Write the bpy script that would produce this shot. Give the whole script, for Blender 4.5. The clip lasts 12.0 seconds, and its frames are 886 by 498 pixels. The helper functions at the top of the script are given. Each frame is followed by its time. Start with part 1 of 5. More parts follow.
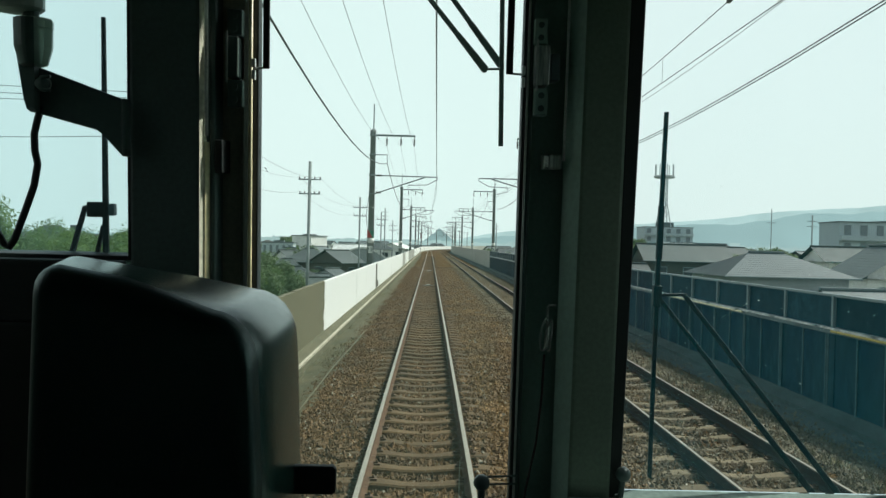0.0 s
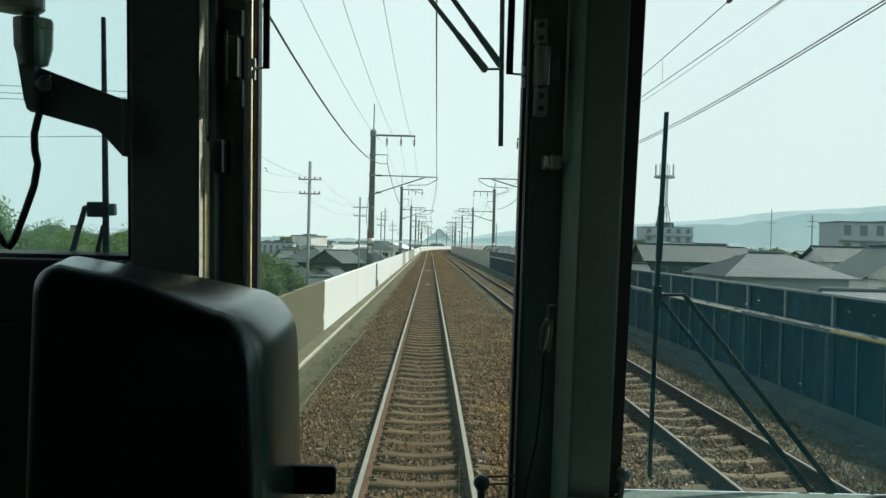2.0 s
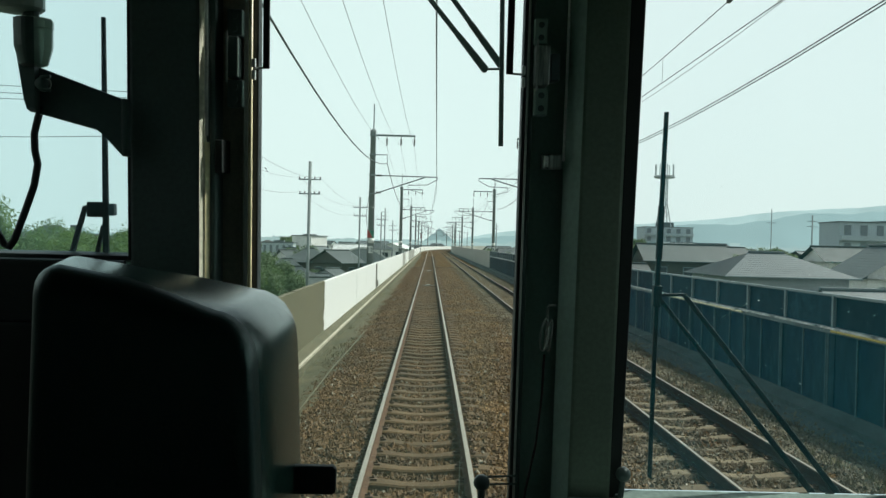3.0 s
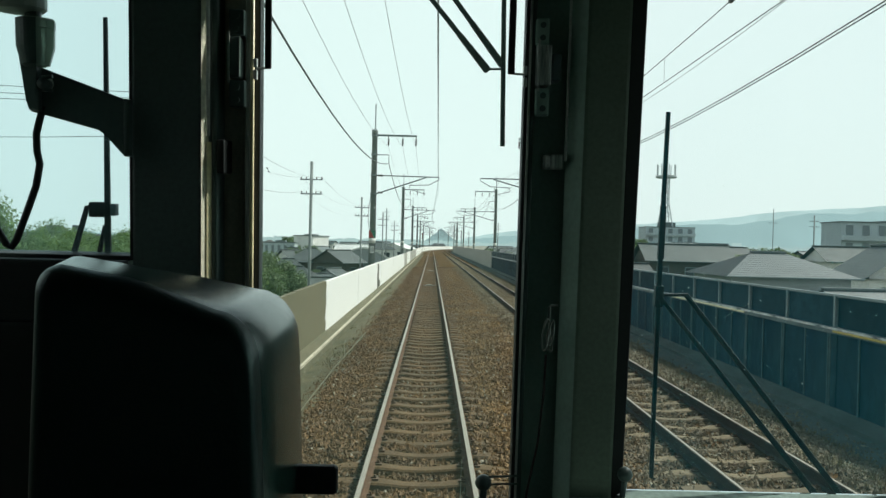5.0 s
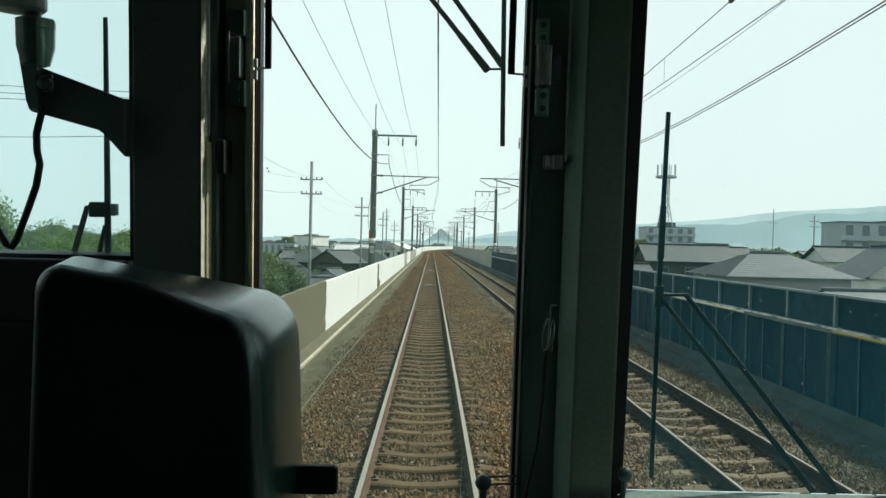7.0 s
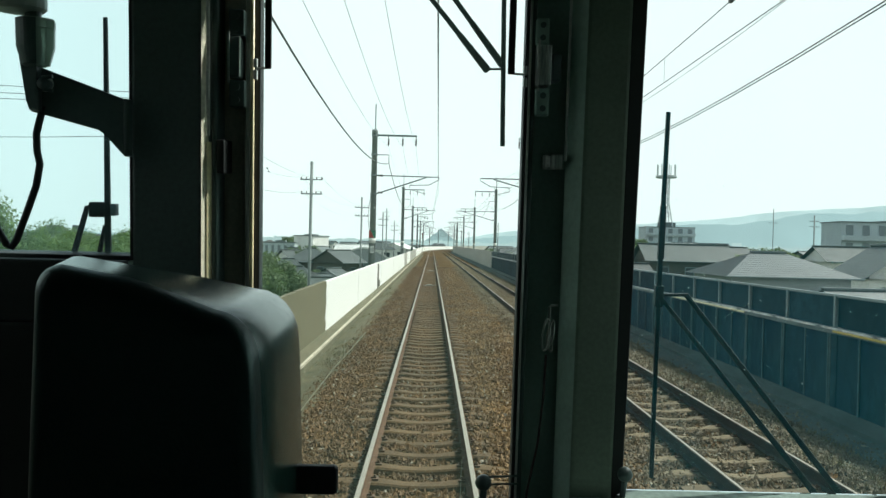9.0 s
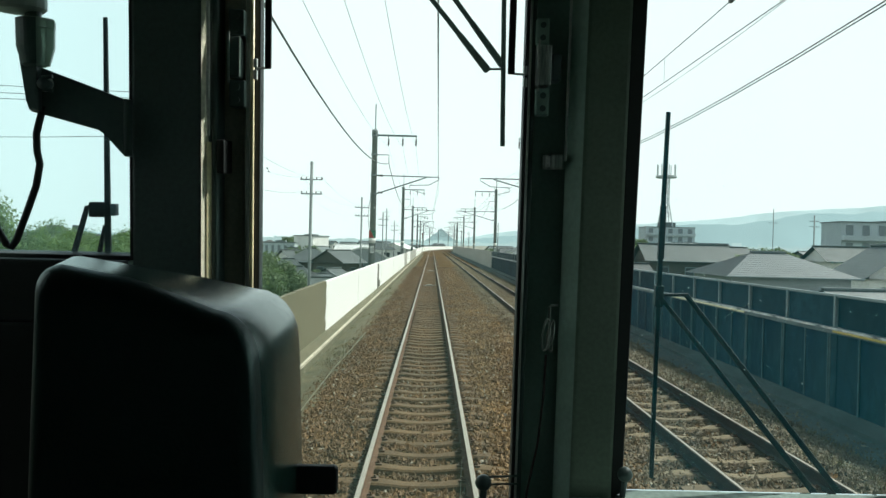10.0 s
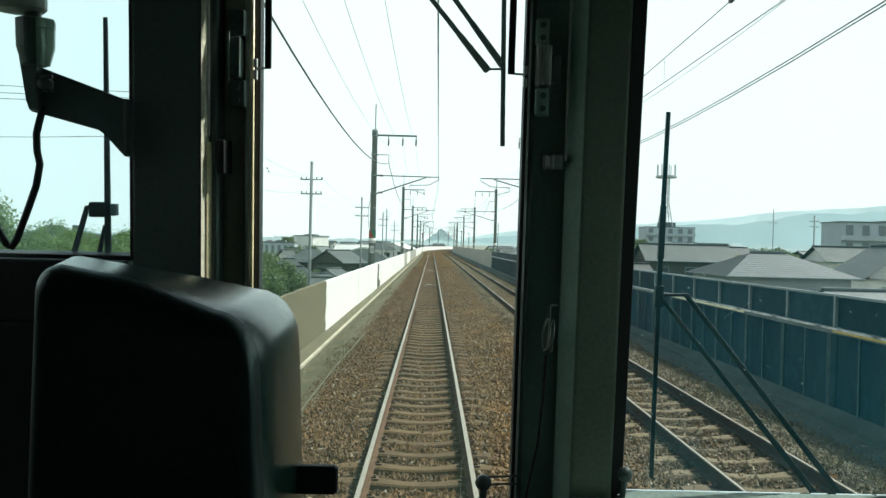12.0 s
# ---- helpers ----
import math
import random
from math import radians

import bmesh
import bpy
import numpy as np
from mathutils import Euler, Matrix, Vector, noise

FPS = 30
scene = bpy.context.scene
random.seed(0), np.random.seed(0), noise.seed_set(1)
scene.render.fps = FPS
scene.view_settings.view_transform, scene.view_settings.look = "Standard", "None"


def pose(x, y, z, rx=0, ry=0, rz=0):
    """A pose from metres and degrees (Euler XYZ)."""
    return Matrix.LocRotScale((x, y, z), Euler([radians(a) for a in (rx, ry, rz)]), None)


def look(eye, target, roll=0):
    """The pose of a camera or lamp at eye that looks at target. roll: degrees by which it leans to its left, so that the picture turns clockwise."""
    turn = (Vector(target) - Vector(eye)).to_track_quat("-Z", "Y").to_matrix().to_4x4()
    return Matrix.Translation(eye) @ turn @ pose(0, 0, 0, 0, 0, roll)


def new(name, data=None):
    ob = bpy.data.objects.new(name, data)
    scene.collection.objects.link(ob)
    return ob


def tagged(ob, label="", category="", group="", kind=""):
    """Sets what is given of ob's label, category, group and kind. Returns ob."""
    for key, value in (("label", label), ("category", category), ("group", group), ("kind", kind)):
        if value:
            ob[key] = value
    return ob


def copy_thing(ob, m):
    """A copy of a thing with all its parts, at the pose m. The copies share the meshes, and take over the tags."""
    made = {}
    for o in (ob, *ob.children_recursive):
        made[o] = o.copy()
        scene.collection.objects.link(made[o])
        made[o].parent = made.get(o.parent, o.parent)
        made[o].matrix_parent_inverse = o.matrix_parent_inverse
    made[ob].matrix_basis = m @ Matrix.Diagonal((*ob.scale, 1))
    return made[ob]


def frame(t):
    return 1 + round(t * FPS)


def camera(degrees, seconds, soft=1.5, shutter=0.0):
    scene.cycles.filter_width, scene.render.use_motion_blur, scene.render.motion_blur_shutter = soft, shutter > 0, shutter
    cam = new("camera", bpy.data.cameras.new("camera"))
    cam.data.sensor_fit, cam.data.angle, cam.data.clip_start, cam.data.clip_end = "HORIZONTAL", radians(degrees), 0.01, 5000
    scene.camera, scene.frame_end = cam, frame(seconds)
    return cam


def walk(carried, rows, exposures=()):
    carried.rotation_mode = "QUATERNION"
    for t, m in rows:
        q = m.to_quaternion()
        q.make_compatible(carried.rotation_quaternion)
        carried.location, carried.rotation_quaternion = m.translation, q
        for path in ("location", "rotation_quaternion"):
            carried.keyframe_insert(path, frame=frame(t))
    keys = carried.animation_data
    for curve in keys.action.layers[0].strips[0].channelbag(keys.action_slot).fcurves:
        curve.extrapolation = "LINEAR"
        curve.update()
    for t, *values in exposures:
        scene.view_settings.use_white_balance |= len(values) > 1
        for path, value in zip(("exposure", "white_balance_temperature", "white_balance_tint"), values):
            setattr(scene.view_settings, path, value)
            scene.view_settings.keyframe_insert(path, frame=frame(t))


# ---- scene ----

# ======== camera ========
cam = camera(57.0, 12.0, 1.45)
EYE = (0.0, 0.0, 2.40)
PITCH, ROLL = -0.357, -1.445
YAWS = ((0.0, -0.90), (1.0, -0.90), (2.0, -0.90), (3.2, -0.895), (4.0, -0.84), (4.8, -0.785),
        (6.0, -0.78), (7.2, -0.78), (9.0, -0.78), (10.5, -0.78), (12.0, -0.78))
walk(cam, [(t, pose(*EYE, 90 + PITCH, ROLL, yaw)) for t, yaw in YAWS],
     ((0.0, 0.06, 6170, 4), (3.0, 0.04, 6170, 4), (5.0, 0.10, 6230, 5), (7.0, 0.14, 6230, 5), (9.0, 0.31, 6210, 5), (10.5, 0.36, 6200, 5), (12.0, 0.42, 6200, 5)))

# ======== world and sun ========
SUN_AZ, SUN_EL = 70.0, 53.0        # degrees to the right of the line, and above the horizon
world = bpy.data.worlds.new("sky")
scene.world = world
world.use_nodes = True
wn = world.node_tree.nodes
wl = world.node_tree.links
wn.clear()
w_out = wn.new("ShaderNodeOutputWorld")
w_bg = wn.new("ShaderNodeBackground")
w_sky = wn.new("ShaderNodeTexSky")
w_sky.sky_type = "NISHITA"
w_sky.sun_disc = False
w_sky.sun_elevation, w_sky.sun_rotation = radians(SUN_EL), radians(SUN_AZ)
w_sky.dust_density, w_sky.air_density = 4.0, 1.0
w_scale = wn.new("ShaderNodeVectorMath")
w_scale.operation = "SCALE"
w_scale.inputs[3].default_value = 0.08
w_mix = wn.new("ShaderNodeMix")
w_mix.data_type = "RGBA"
w_mix.inputs[0].default_value = 0.85
w_mix.inputs[7].default_value = (0.985, 1.065, 1.03, 1)     # bright even summer haze
w_co, w_sep, w_fac = wn.new("ShaderNodeTexCoord"), wn.new("ShaderNodeSeparateXYZ"), wn.new("ShaderNodeMapRange")
w_fac.inputs[1].default_value, w_fac.inputs[2].default_value = 0.30, 0.72      # the haze thins out towards the zenith
w_fac.inputs[3].default_value, w_fac.inputs[4].default_value = 0.88, 0.08
wl.new(w_co.outputs["Generated"], w_sep.inputs[0])
wl.new(w_sep.outputs[2], w_fac.inputs[0])
wl.new(w_fac.outputs[0], w_mix.inputs[0])
wl.new(w_sky.outputs[0], w_scale.inputs[0])
wl.new(w_scale.outputs[0], w_mix.inputs[6])
wl.new(w_mix.outputs[2], w_bg.inputs[0])
wl.new(w_bg.outputs[0], w_out.inputs[0])
w_bg.inputs[1].default_value = 1.0
sun = new("sun", bpy.data.lights.new("sun", "SUN"))
sun.data.energy, sun.data.angle, sun.data.color = 4.3, radians(2.5), (1.0, 0.95, 0.86)
a, e = radians(SUN_AZ), radians(SUN_EL)
sun.matrix_world = look((40 * math.sin(a) * math.cos(e), 40 * math.cos(a) * math.cos(e), 40 * math.sin(e)), (0, 0, 0))


# ======== materials ========
def material(name, color, rough=0.6, metal=0.0, var=0.25, scale=6.0, fine=60.0, bump=0.15, spec=0.5, tint=None, island=0.0, ob_random=0.0, stretch=(1, 1, 1), flecks=0.0):
    """A surface with stains at one scale, grain at a finer one and a little relief. tint: a second colour in the stains. flecks: the share of pale pieces."""
    m = bpy.data.materials.new(name)
    m.use_nodes = True
    n, l = m.node_tree.nodes, m.node_tree.links
    p = n["Principled BSDF"]
    co = n.new("ShaderNodeTexCoord")
    mp = n.new("ShaderNodeMapping")
    mp.inputs["Scale"].default_value = stretch
    l.new(co.outputs["Object"], mp.inputs[0])
    big, small = n.new("ShaderNodeTexNoise"), n.new("ShaderNodeTexNoise")
    big.inputs["Scale"].default_value, small.inputs["Scale"].default_value = scale, fine
    big.inputs["Detail"].default_value = 5
    small.inputs["Detail"].default_value = 3
    l.new(mp.outputs[0], big.inputs[0])
    l.new(mp.outputs[0], small.inputs[0])
    ramp = n.new("ShaderNodeValToRGB")
    ramp.color_ramp.elements[0].position, ramp.color_ramp.elements[1].position = 0.33, 0.68
    c0 = tint if tint else tuple(c * (1 - var) for c in color)
    ramp.color_ramp.elements[0].color = (*c0, 1)
    ramp.color_ramp.elements[1].color = (*color, 1)
    l.new(big.outputs[0], ramp.inputs[0])
    mul = n.new("ShaderNodeMix")
    mul.data_type, mul.blend_type = "RGBA", "MULTIPLY"
    mul.inputs[0].default_value = min(1.0, var * 1.6)
    l.new(ramp.outputs[0], mul.inputs[6])
    gray = n.new("ShaderNodeMapRange")
    gray.inputs[1].default_value, gray.inputs[2].default_value = 0.3, 0.7
    gray.inputs[3].default_value, gray.inputs[4].default_value = 0.5, 1.25
    l.new(small.outputs[0], gray.inputs[0])
    l.new(gray.outputs[0], mul.inputs[7])
    out = mul.outputs[2]
    if island or ob_random:
        src = n.new("ShaderNodeNewGeometry").outputs["Random Per Island"] if island else n.new("ShaderNodeObjectInfo").outputs["Random"]
        amount = island or ob_random
        rr = n.new("ShaderNodeMapRange")
        rr.inputs[3].default_value, rr.inputs[4].default_value = 1 - amount, 1 + amount
        l.new(src, rr.inputs[0])
        m2 = n.new("ShaderNodeMix")
        m2.data_type, m2.blend_type = "RGBA", "MULTIPLY"
        m2.inputs[0].default_value = 1.0
        l.new(out, m2.inputs[6])
        l.new(rr.outputs[0], m2.inputs[7])
        out = m2.outputs[2]
        if flecks:
            pick, m3 = n.new("ShaderNodeMath"), n.new("ShaderNodeMix")
            pick.operation = "GREATER_THAN"
            pick.inputs[1].default_value = 1 - flecks
            m3.data_type = "RGBA"
            m3.inputs[7].default_value = (0.29, 0.25, 0.18, 1)
            l.new(src, pick.inputs[0])
            l.new(pick.outputs[0], m3.inputs[0])
            l.new(out, m3.inputs[6])
            out = m3.outputs[2]
    l.new(out, p.inputs["Base Color"])
    p.inputs["Roughness"].default_value, p.inputs["Metallic"].default_value = rough, metal
    p.inputs["Specular IOR Level"].default_value = spec
    if bump:
        b = n.new("ShaderNodeBump")
        b.inputs["Strength"].default_value = bump
        b.inputs["Distance"].default_value = 0.01
        l.new(small.outputs[0], b.inputs["Height"])
        l.new(b.outputs[0], p.inputs["Normal"])
    return m


def ballast_material(name, color, dark, cell=24.0):
    """Packed crushed stone: cells the size of a stone, each of its own shade, with dark joints, over broad stains."""
    m = bpy.data.materials.new(name)
    m.use_nodes = True
    n, l = m.node_tree.nodes, m.node_tree.links
    p = n["Principled BSDF"]
    co, vo, vd, st, rp = (n.new(k) for k in ("ShaderNodeTexCoord", "ShaderNodeTexVoronoi", "ShaderNodeTexVoronoi", "ShaderNodeTexNoise", "ShaderNodeValToRGB"))
    for v in (vo, vd):
        v.inputs["Scale"].default_value = cell
        l.new(co.outputs["Object"], v.inputs["Vector"])
    vd.feature = "DISTANCE_TO_EDGE"
    st.inputs["Scale"].default_value, st.inputs["Detail"].default_value = 0.8, 6
    l.new(co.outputs["Object"], st.inputs["Vector"])
    rp.color_ramp.elements[0].position, rp.color_ramp.elements[1].position = 0.35, 0.65
    rp.color_ramp.elements[0].color, rp.color_ramp.elements[1].color = (*dark, 1), (*color, 1)
    l.new(st.outputs[0], rp.inputs[0])
    sep, shade, joint, mul = n.new("ShaderNodeSeparateColor"), n.new("ShaderNodeMapRange"), n.new("ShaderNodeMapRange"), n.new("ShaderNodeMath")
    l.new(vo.outputs["Color"], sep.inputs[0])
    shade.inputs[3].default_value, shade.inputs[4].default_value = 0.72, 1.32
    l.new(sep.outputs[0], shade.inputs[0])
    joint.inputs[1].default_value, joint.inputs[2].default_value = 0.0, 0.22
    joint.inputs[3].default_value, joint.inputs[4].default_value = 0.55, 1.0
    l.new(vd.outputs["Distance"], joint.inputs[0])
    mul.operation = "MULTIPLY"
    l.new(shade.outputs[0], mul.inputs[0])
    l.new(joint.outputs[0], mul.inputs[1])
    mx = n.new("ShaderNodeMix")
    mx.data_type, mx.blend_type = "RGBA", "MULTIPLY"
    mx.inputs[0].default_value = 1.0
    l.new(rp.outputs[0], mx.inputs[6])
    l.new(mul.outputs[0], mx.inputs[7])
    l.new(mx.outputs[2], p.inputs["Base Color"])
    p.inputs["Roughness"].default_value = 0.95
    p.inputs["Specular IOR Level"].default_value = 0.1
    b = n.new("ShaderNodeBump")
    b.inputs["Strength"].default_value, b.inputs["Distance"].default_value = 0.9, 0.03
    l.new(joint.outputs[0], b.inputs["Height"])
    l.new(b.outputs[0], p.inputs["Normal"])
    return m


def lens_material(name, color):
    m = material(name, color, 0.12, 0.0, var=0.3, scale=25, fine=120, bump=0.02)
    m.node_tree.nodes["Principled BSDF"].inputs["Transmission Weight"].default_value = 0.55
    return m


def glass_material(name, tint, veil, veil_color=(0.6, 0.85, 0.9)):
    """A thin pane: clear with a tint, a gloss by Fresnel, and a dusty film, with haze painted in, that scatters light.
    """
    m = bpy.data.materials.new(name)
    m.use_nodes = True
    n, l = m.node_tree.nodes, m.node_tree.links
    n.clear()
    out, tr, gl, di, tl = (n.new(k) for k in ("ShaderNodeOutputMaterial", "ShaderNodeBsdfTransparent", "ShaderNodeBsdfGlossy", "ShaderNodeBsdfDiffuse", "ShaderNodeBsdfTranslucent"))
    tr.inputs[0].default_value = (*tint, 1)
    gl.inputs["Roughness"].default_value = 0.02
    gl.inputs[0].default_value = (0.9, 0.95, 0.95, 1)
    tl.inputs[0].default_value = (*veil_color, 1)
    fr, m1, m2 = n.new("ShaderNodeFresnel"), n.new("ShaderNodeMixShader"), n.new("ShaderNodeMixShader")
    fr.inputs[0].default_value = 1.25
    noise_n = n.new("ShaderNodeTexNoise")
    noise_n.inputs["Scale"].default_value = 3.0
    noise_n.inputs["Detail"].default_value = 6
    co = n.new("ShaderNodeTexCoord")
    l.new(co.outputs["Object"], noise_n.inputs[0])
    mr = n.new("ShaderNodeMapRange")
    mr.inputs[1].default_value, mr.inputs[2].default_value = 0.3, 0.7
    mr.inputs[3].default_value, mr.inputs[4].default_value = veil * 0.7, veil * 1.3
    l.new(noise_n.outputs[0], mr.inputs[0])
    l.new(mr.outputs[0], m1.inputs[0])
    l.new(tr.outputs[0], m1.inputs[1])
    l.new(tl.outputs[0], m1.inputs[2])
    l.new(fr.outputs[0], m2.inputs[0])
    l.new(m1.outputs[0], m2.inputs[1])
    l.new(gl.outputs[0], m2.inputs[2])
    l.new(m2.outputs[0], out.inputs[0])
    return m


M = dict(
    ballast=ballast_material("ballast", (0.126, 0.076, 0.028), (0.088, 0.052, 0.018)),
    stone=material("ballast_stone", (0.165, 0.088, 0.026), 0.75, var=0.3, scale=0.9, fine=30, bump=0.3, tint=(0.086, 0.048, 0.015), island=0.33, flecks=0.025),
    tan_stone=material("tan_ballast_stone", (0.225, 0.132, 0.046), 0.75, var=0.3, scale=0.9, fine=30, bump=0.3, tint=(0.112, 0.066, 0.023), island=0.33, flecks=0.03),
    mid_stone=material("grey_brown_ballast_stone", (0.168, 0.128, 0.066), 0.75, var=0.3, scale=0.9, fine=30, bump=0.3, tint=(0.090, 0.066, 0.032), island=0.33, flecks=0.03),
    pale_stone=material("pale_ballast_stone", (0.225, 0.195, 0.120), 0.75, var=0.3, scale=0.9, fine=30, bump=0.3, tint=(0.098, 0.080, 0.042), island=0.33, flecks=0.06),
    sleeper=material("sleeper_concrete", (0.118, 0.073, 0.028), 0.9, var=0.35, scale=4, fine=40, bump=0.3, tint=(0.080, 0.047, 0.016), ob_random=0.25),
    sleeper_grey=material("greyer_sleeper_concrete", (0.165, 0.132, 0.076), 0.9, var=0.35, scale=4, fine=40, bump=0.3, tint=(0.108, 0.084, 0.045), ob_random=0.25),
    rail_top=material("rail_running_face", (0.35, 0.32, 0.255), 0.5, 0.4, var=0.12, scale=4, fine=90, bump=0.02),
    rail_side=material("rail_rust", (0.135, 0.082, 0.052), 0.9, 0.0, spec=0.1, var=0.35, scale=6, fine=60, bump=0.2),
    # Darker copy of the rust: shadow on the rail sides is painted in.
    rail_shaded=material("rail_dull_rust", (0.070, 0.060, 0.048), 0.9, 0.0, spec=0.1, var=0.35, scale=6, fine=60, bump=0.2),
    clip=material("rail_clip_rust", (0.115, 0.070, 0.040), 0.85, 0.0),
    concrete=material("concrete", (0.36, 0.345, 0.30), 0.9, var=0.3, scale=1.2, fine=18, bump=0.15, tint=(0.22, 0.205, 0.165)),
    ledge=material("ledge_concrete", (0.125, 0.108, 0.060), 0.9, var=0.35, scale=1.5, fine=18, bump=0.25, tint=(0.075, 0.072, 0.036)),
    # Mossy tone, with the barrier's shade painted in as a darker colour.
    ledge_dark=material("mossy_ledge", (0.088, 0.118, 0.106), 0.95, var=0.35, scale=1.5, fine=14, bump=0.3, tint=(0.058, 0.080, 0.070)),
    dirt=material("trackside_dirt", (0.108, 0.092, 0.044), 0.95, var=0.4, scale=1.6, fine=14, bump=0.3, tint=(0.062, 0.060, 0.026)),
    kerb=material("kerb_paint", (0.45, 0.41, 0.31), 0.8, var=0.22, scale=2.2, fine=20, bump=0.1),
    white_wall=material("white_wall_paint", (0.80, 0.80, 0.77), 0.7, var=0.06, scale=1.1, fine=9, bump=0.03, tint=(0.745, 0.74, 0.70), stretch=(1, 1, 0.35)),
    tan_wall=material("olive_tan_wall", (0.142, 0.124, 0.068), 0.85, var=0.14, scale=0.5, fine=9, bump=0.06, tint=(0.116, 0.104, 0.056), stretch=(1, 1, 0.4)),
    # Bright glints along the flange, painted as pale patches on a dark tone.
    flange=material("flange_worn_paint", (0.82, 0.84, 0.82), 0.45, 0.2, var=0.5, scale=5, fine=22, bump=0.2, tint=(0.07, 0.10, 0.11), stretch=(1, 0.7, 1)),
    grey_wall=material("weathered_wall", (0.40, 0.40, 0.36), 0.85, var=0.3, scale=1.0, fine=10, bump=0.08, tint=(0.27, 0.265, 0.22), stretch=(1, 1, 0.3)),
    steel_blue=material("barrier_sheet", (0.024, 0.054, 0.070), 0.8, spec=0.15, var=0.45, scale=1.6, fine=7, bump=0.05, tint=(0.013, 0.033, 0.044), ob_random=0.3),
    steel_low=material("barrier_lower_sheet", (0.012, 0.028, 0.046), 0.85, spec=0.1, var=0.45, scale=0.9, fine=7, bump=0.05, tint=(0.030, 0.060, 0.068), ob_random=0.4, stretch=(1, 1, 0.4)),
    steel_grey=material("galvanised_steel", (0.22, 0.27, 0.275), 0.5, 0.3, var=0.2, scale=4, fine=30, bump=0.05),
    steel_mid=material("worn_steel", (0.155, 0.205, 0.215), 0.55, 0.2, var=0.4, scale=3, fine=20, bump=0.05),
    steel_dark=material("dull_steel", (0.10, 0.15, 0.16), 0.6, 0.2, var=0.35, scale=3, fine=20, bump=0.05),
    pole=material("pole_concrete", (0.27, 0.30, 0.29), 0.85, var=0.25, scale=1.2, fine=20, bump=0.08),
    arm=material("cantilever_steel", (0.24, 0.28, 0.28), 0.5, 0.5, var=0.2),
    wire=material("wire_metal", (0.12, 0.14, 0.14), 0.5, 0.5, var=0.1, bump=0),
    insul=material("insulator", (0.12, 0.11, 0.10), 0.25, var=0.1, bump=0),
    ground=material("town_ground", (0.15, 0.16, 0.11), 0.95, var=0.5, scale=0.02, fine=0.4, bump=0, tint=(0.08, 0.105, 0.05)),
    bank=material("bank_grass", (0.10, 0.12, 0.05), 0.95, var=0.5, scale=0.6, fine=8, bump=0.5, tint=(0.055, 0.075, 0.03)),
    leaf=material("leaves", (0.105, 0.150, 0.060), 0.6, var=0.3, scale=0.6, fine=3, bump=0, tint=(0.06, 0.10, 0.035), island=0.5),
    leaf_light=material("light_leaves", (0.165, 0.245, 0.088), 0.6, var=0.3, scale=0.5, fine=3, bump=0, tint=(0.085, 0.150, 0.056), island=0.5),
    bark=material("bark", (0.12, 0.095, 0.07), 0.9, var=0.3, scale=3, fine=20, bump=0.5),
    seat=material("seat_shell_vinyl", (0.002, 0.012, 0.013), 0.34, var=0.12, scale=3, fine=180, bump=0.06, spec=0.6),
    seat_rim=material("seat_edge_vinyl", (0.009, 0.040, 0.032), 0.24, spec=0.50, var=0.12, scale=4, fine=180, bump=0.05),
    cab=material("cab_paint", (0.34, 0.48, 0.42), 0.5, var=0.15, scale=3, fine=90, bump=0.04),
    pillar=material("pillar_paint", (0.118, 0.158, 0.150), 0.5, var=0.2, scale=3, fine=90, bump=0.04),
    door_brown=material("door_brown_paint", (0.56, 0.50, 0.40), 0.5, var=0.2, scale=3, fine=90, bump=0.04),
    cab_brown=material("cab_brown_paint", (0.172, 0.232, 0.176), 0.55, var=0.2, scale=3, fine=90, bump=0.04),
    cab_strip=material("cab_grey_strip", (0.36, 0.52, 0.45), 0.5, var=0.15, scale=3, fine=70, bump=0.03),
    cab_light=material("cab_pale_green", (0.38, 0.46, 0.40), 0.45, var=0.1, scale=4, fine=60, bump=0.03),
    worn_edge=material("worn_beige_edge", (0.90, 0.89, 0.70), 0.35, var=0.3, scale=6, fine=60, bump=0.05),
    ledge_paint=material("ledge_paint", (0.21, 0.29, 0.26), 0.8, spec=0.15, var=0.3, scale=4, fine=60, bump=0.03),
    cab_wall=material("cab_wall_paint", (0.21, 0.275, 0.245), 0.5, var=0.1, scale=4, fine=60, bump=0.03),
    tan=material("door_edge_cream", (0.90, 0.84, 0.52), 0.4, var=0.2, scale=5, fine=50, bump=0.05),
    rubber=material("rubber", (0.014, 0.020, 0.020), 0.6, var=0.15, bump=0.03),
    black=material("black_enamel", (0.075, 0.118, 0.112), 0.4, var=0.15, bump=0.02),
    latch=material("latch_steel", (0.66, 0.70, 0.66), 0.3, 0.4, var=0.25, scale=20, fine=150, bump=0.05),
    scratched=material("scratched_steel", (0.60, 0.65, 0.60), 0.35, 0.3, var=0.5, scale=18, fine=60, bump=0.1, tint=(0.10, 0.14, 0.13), stretch=(5, 5, 0.5)),
    chain=material("dull_chain", (0.34, 0.37, 0.34), 0.35, 0.5, var=0.2),
    wiper=material("wiper_steel", (0.020, 0.020, 0.016), 0.55, 0.1, var=0.15),
    lens=lens_material("lens_plastic", (0.34, 0.44, 0.37)),
    # Each pane's film also paints haze over the view outside.
    glass_clear=glass_material("glass_clear", (0.945, 0.975, 0.962), 0.013, (0.38, 0.8, 0.68)),
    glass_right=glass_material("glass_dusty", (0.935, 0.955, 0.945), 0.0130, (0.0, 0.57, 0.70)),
    glass_left=glass_material("glass_side", (0.82, 0.90, 0.90), 0.018, (0.45, 0.8, 0.82)),
    # Lighter than house_pane: haze over far windows is painted in.
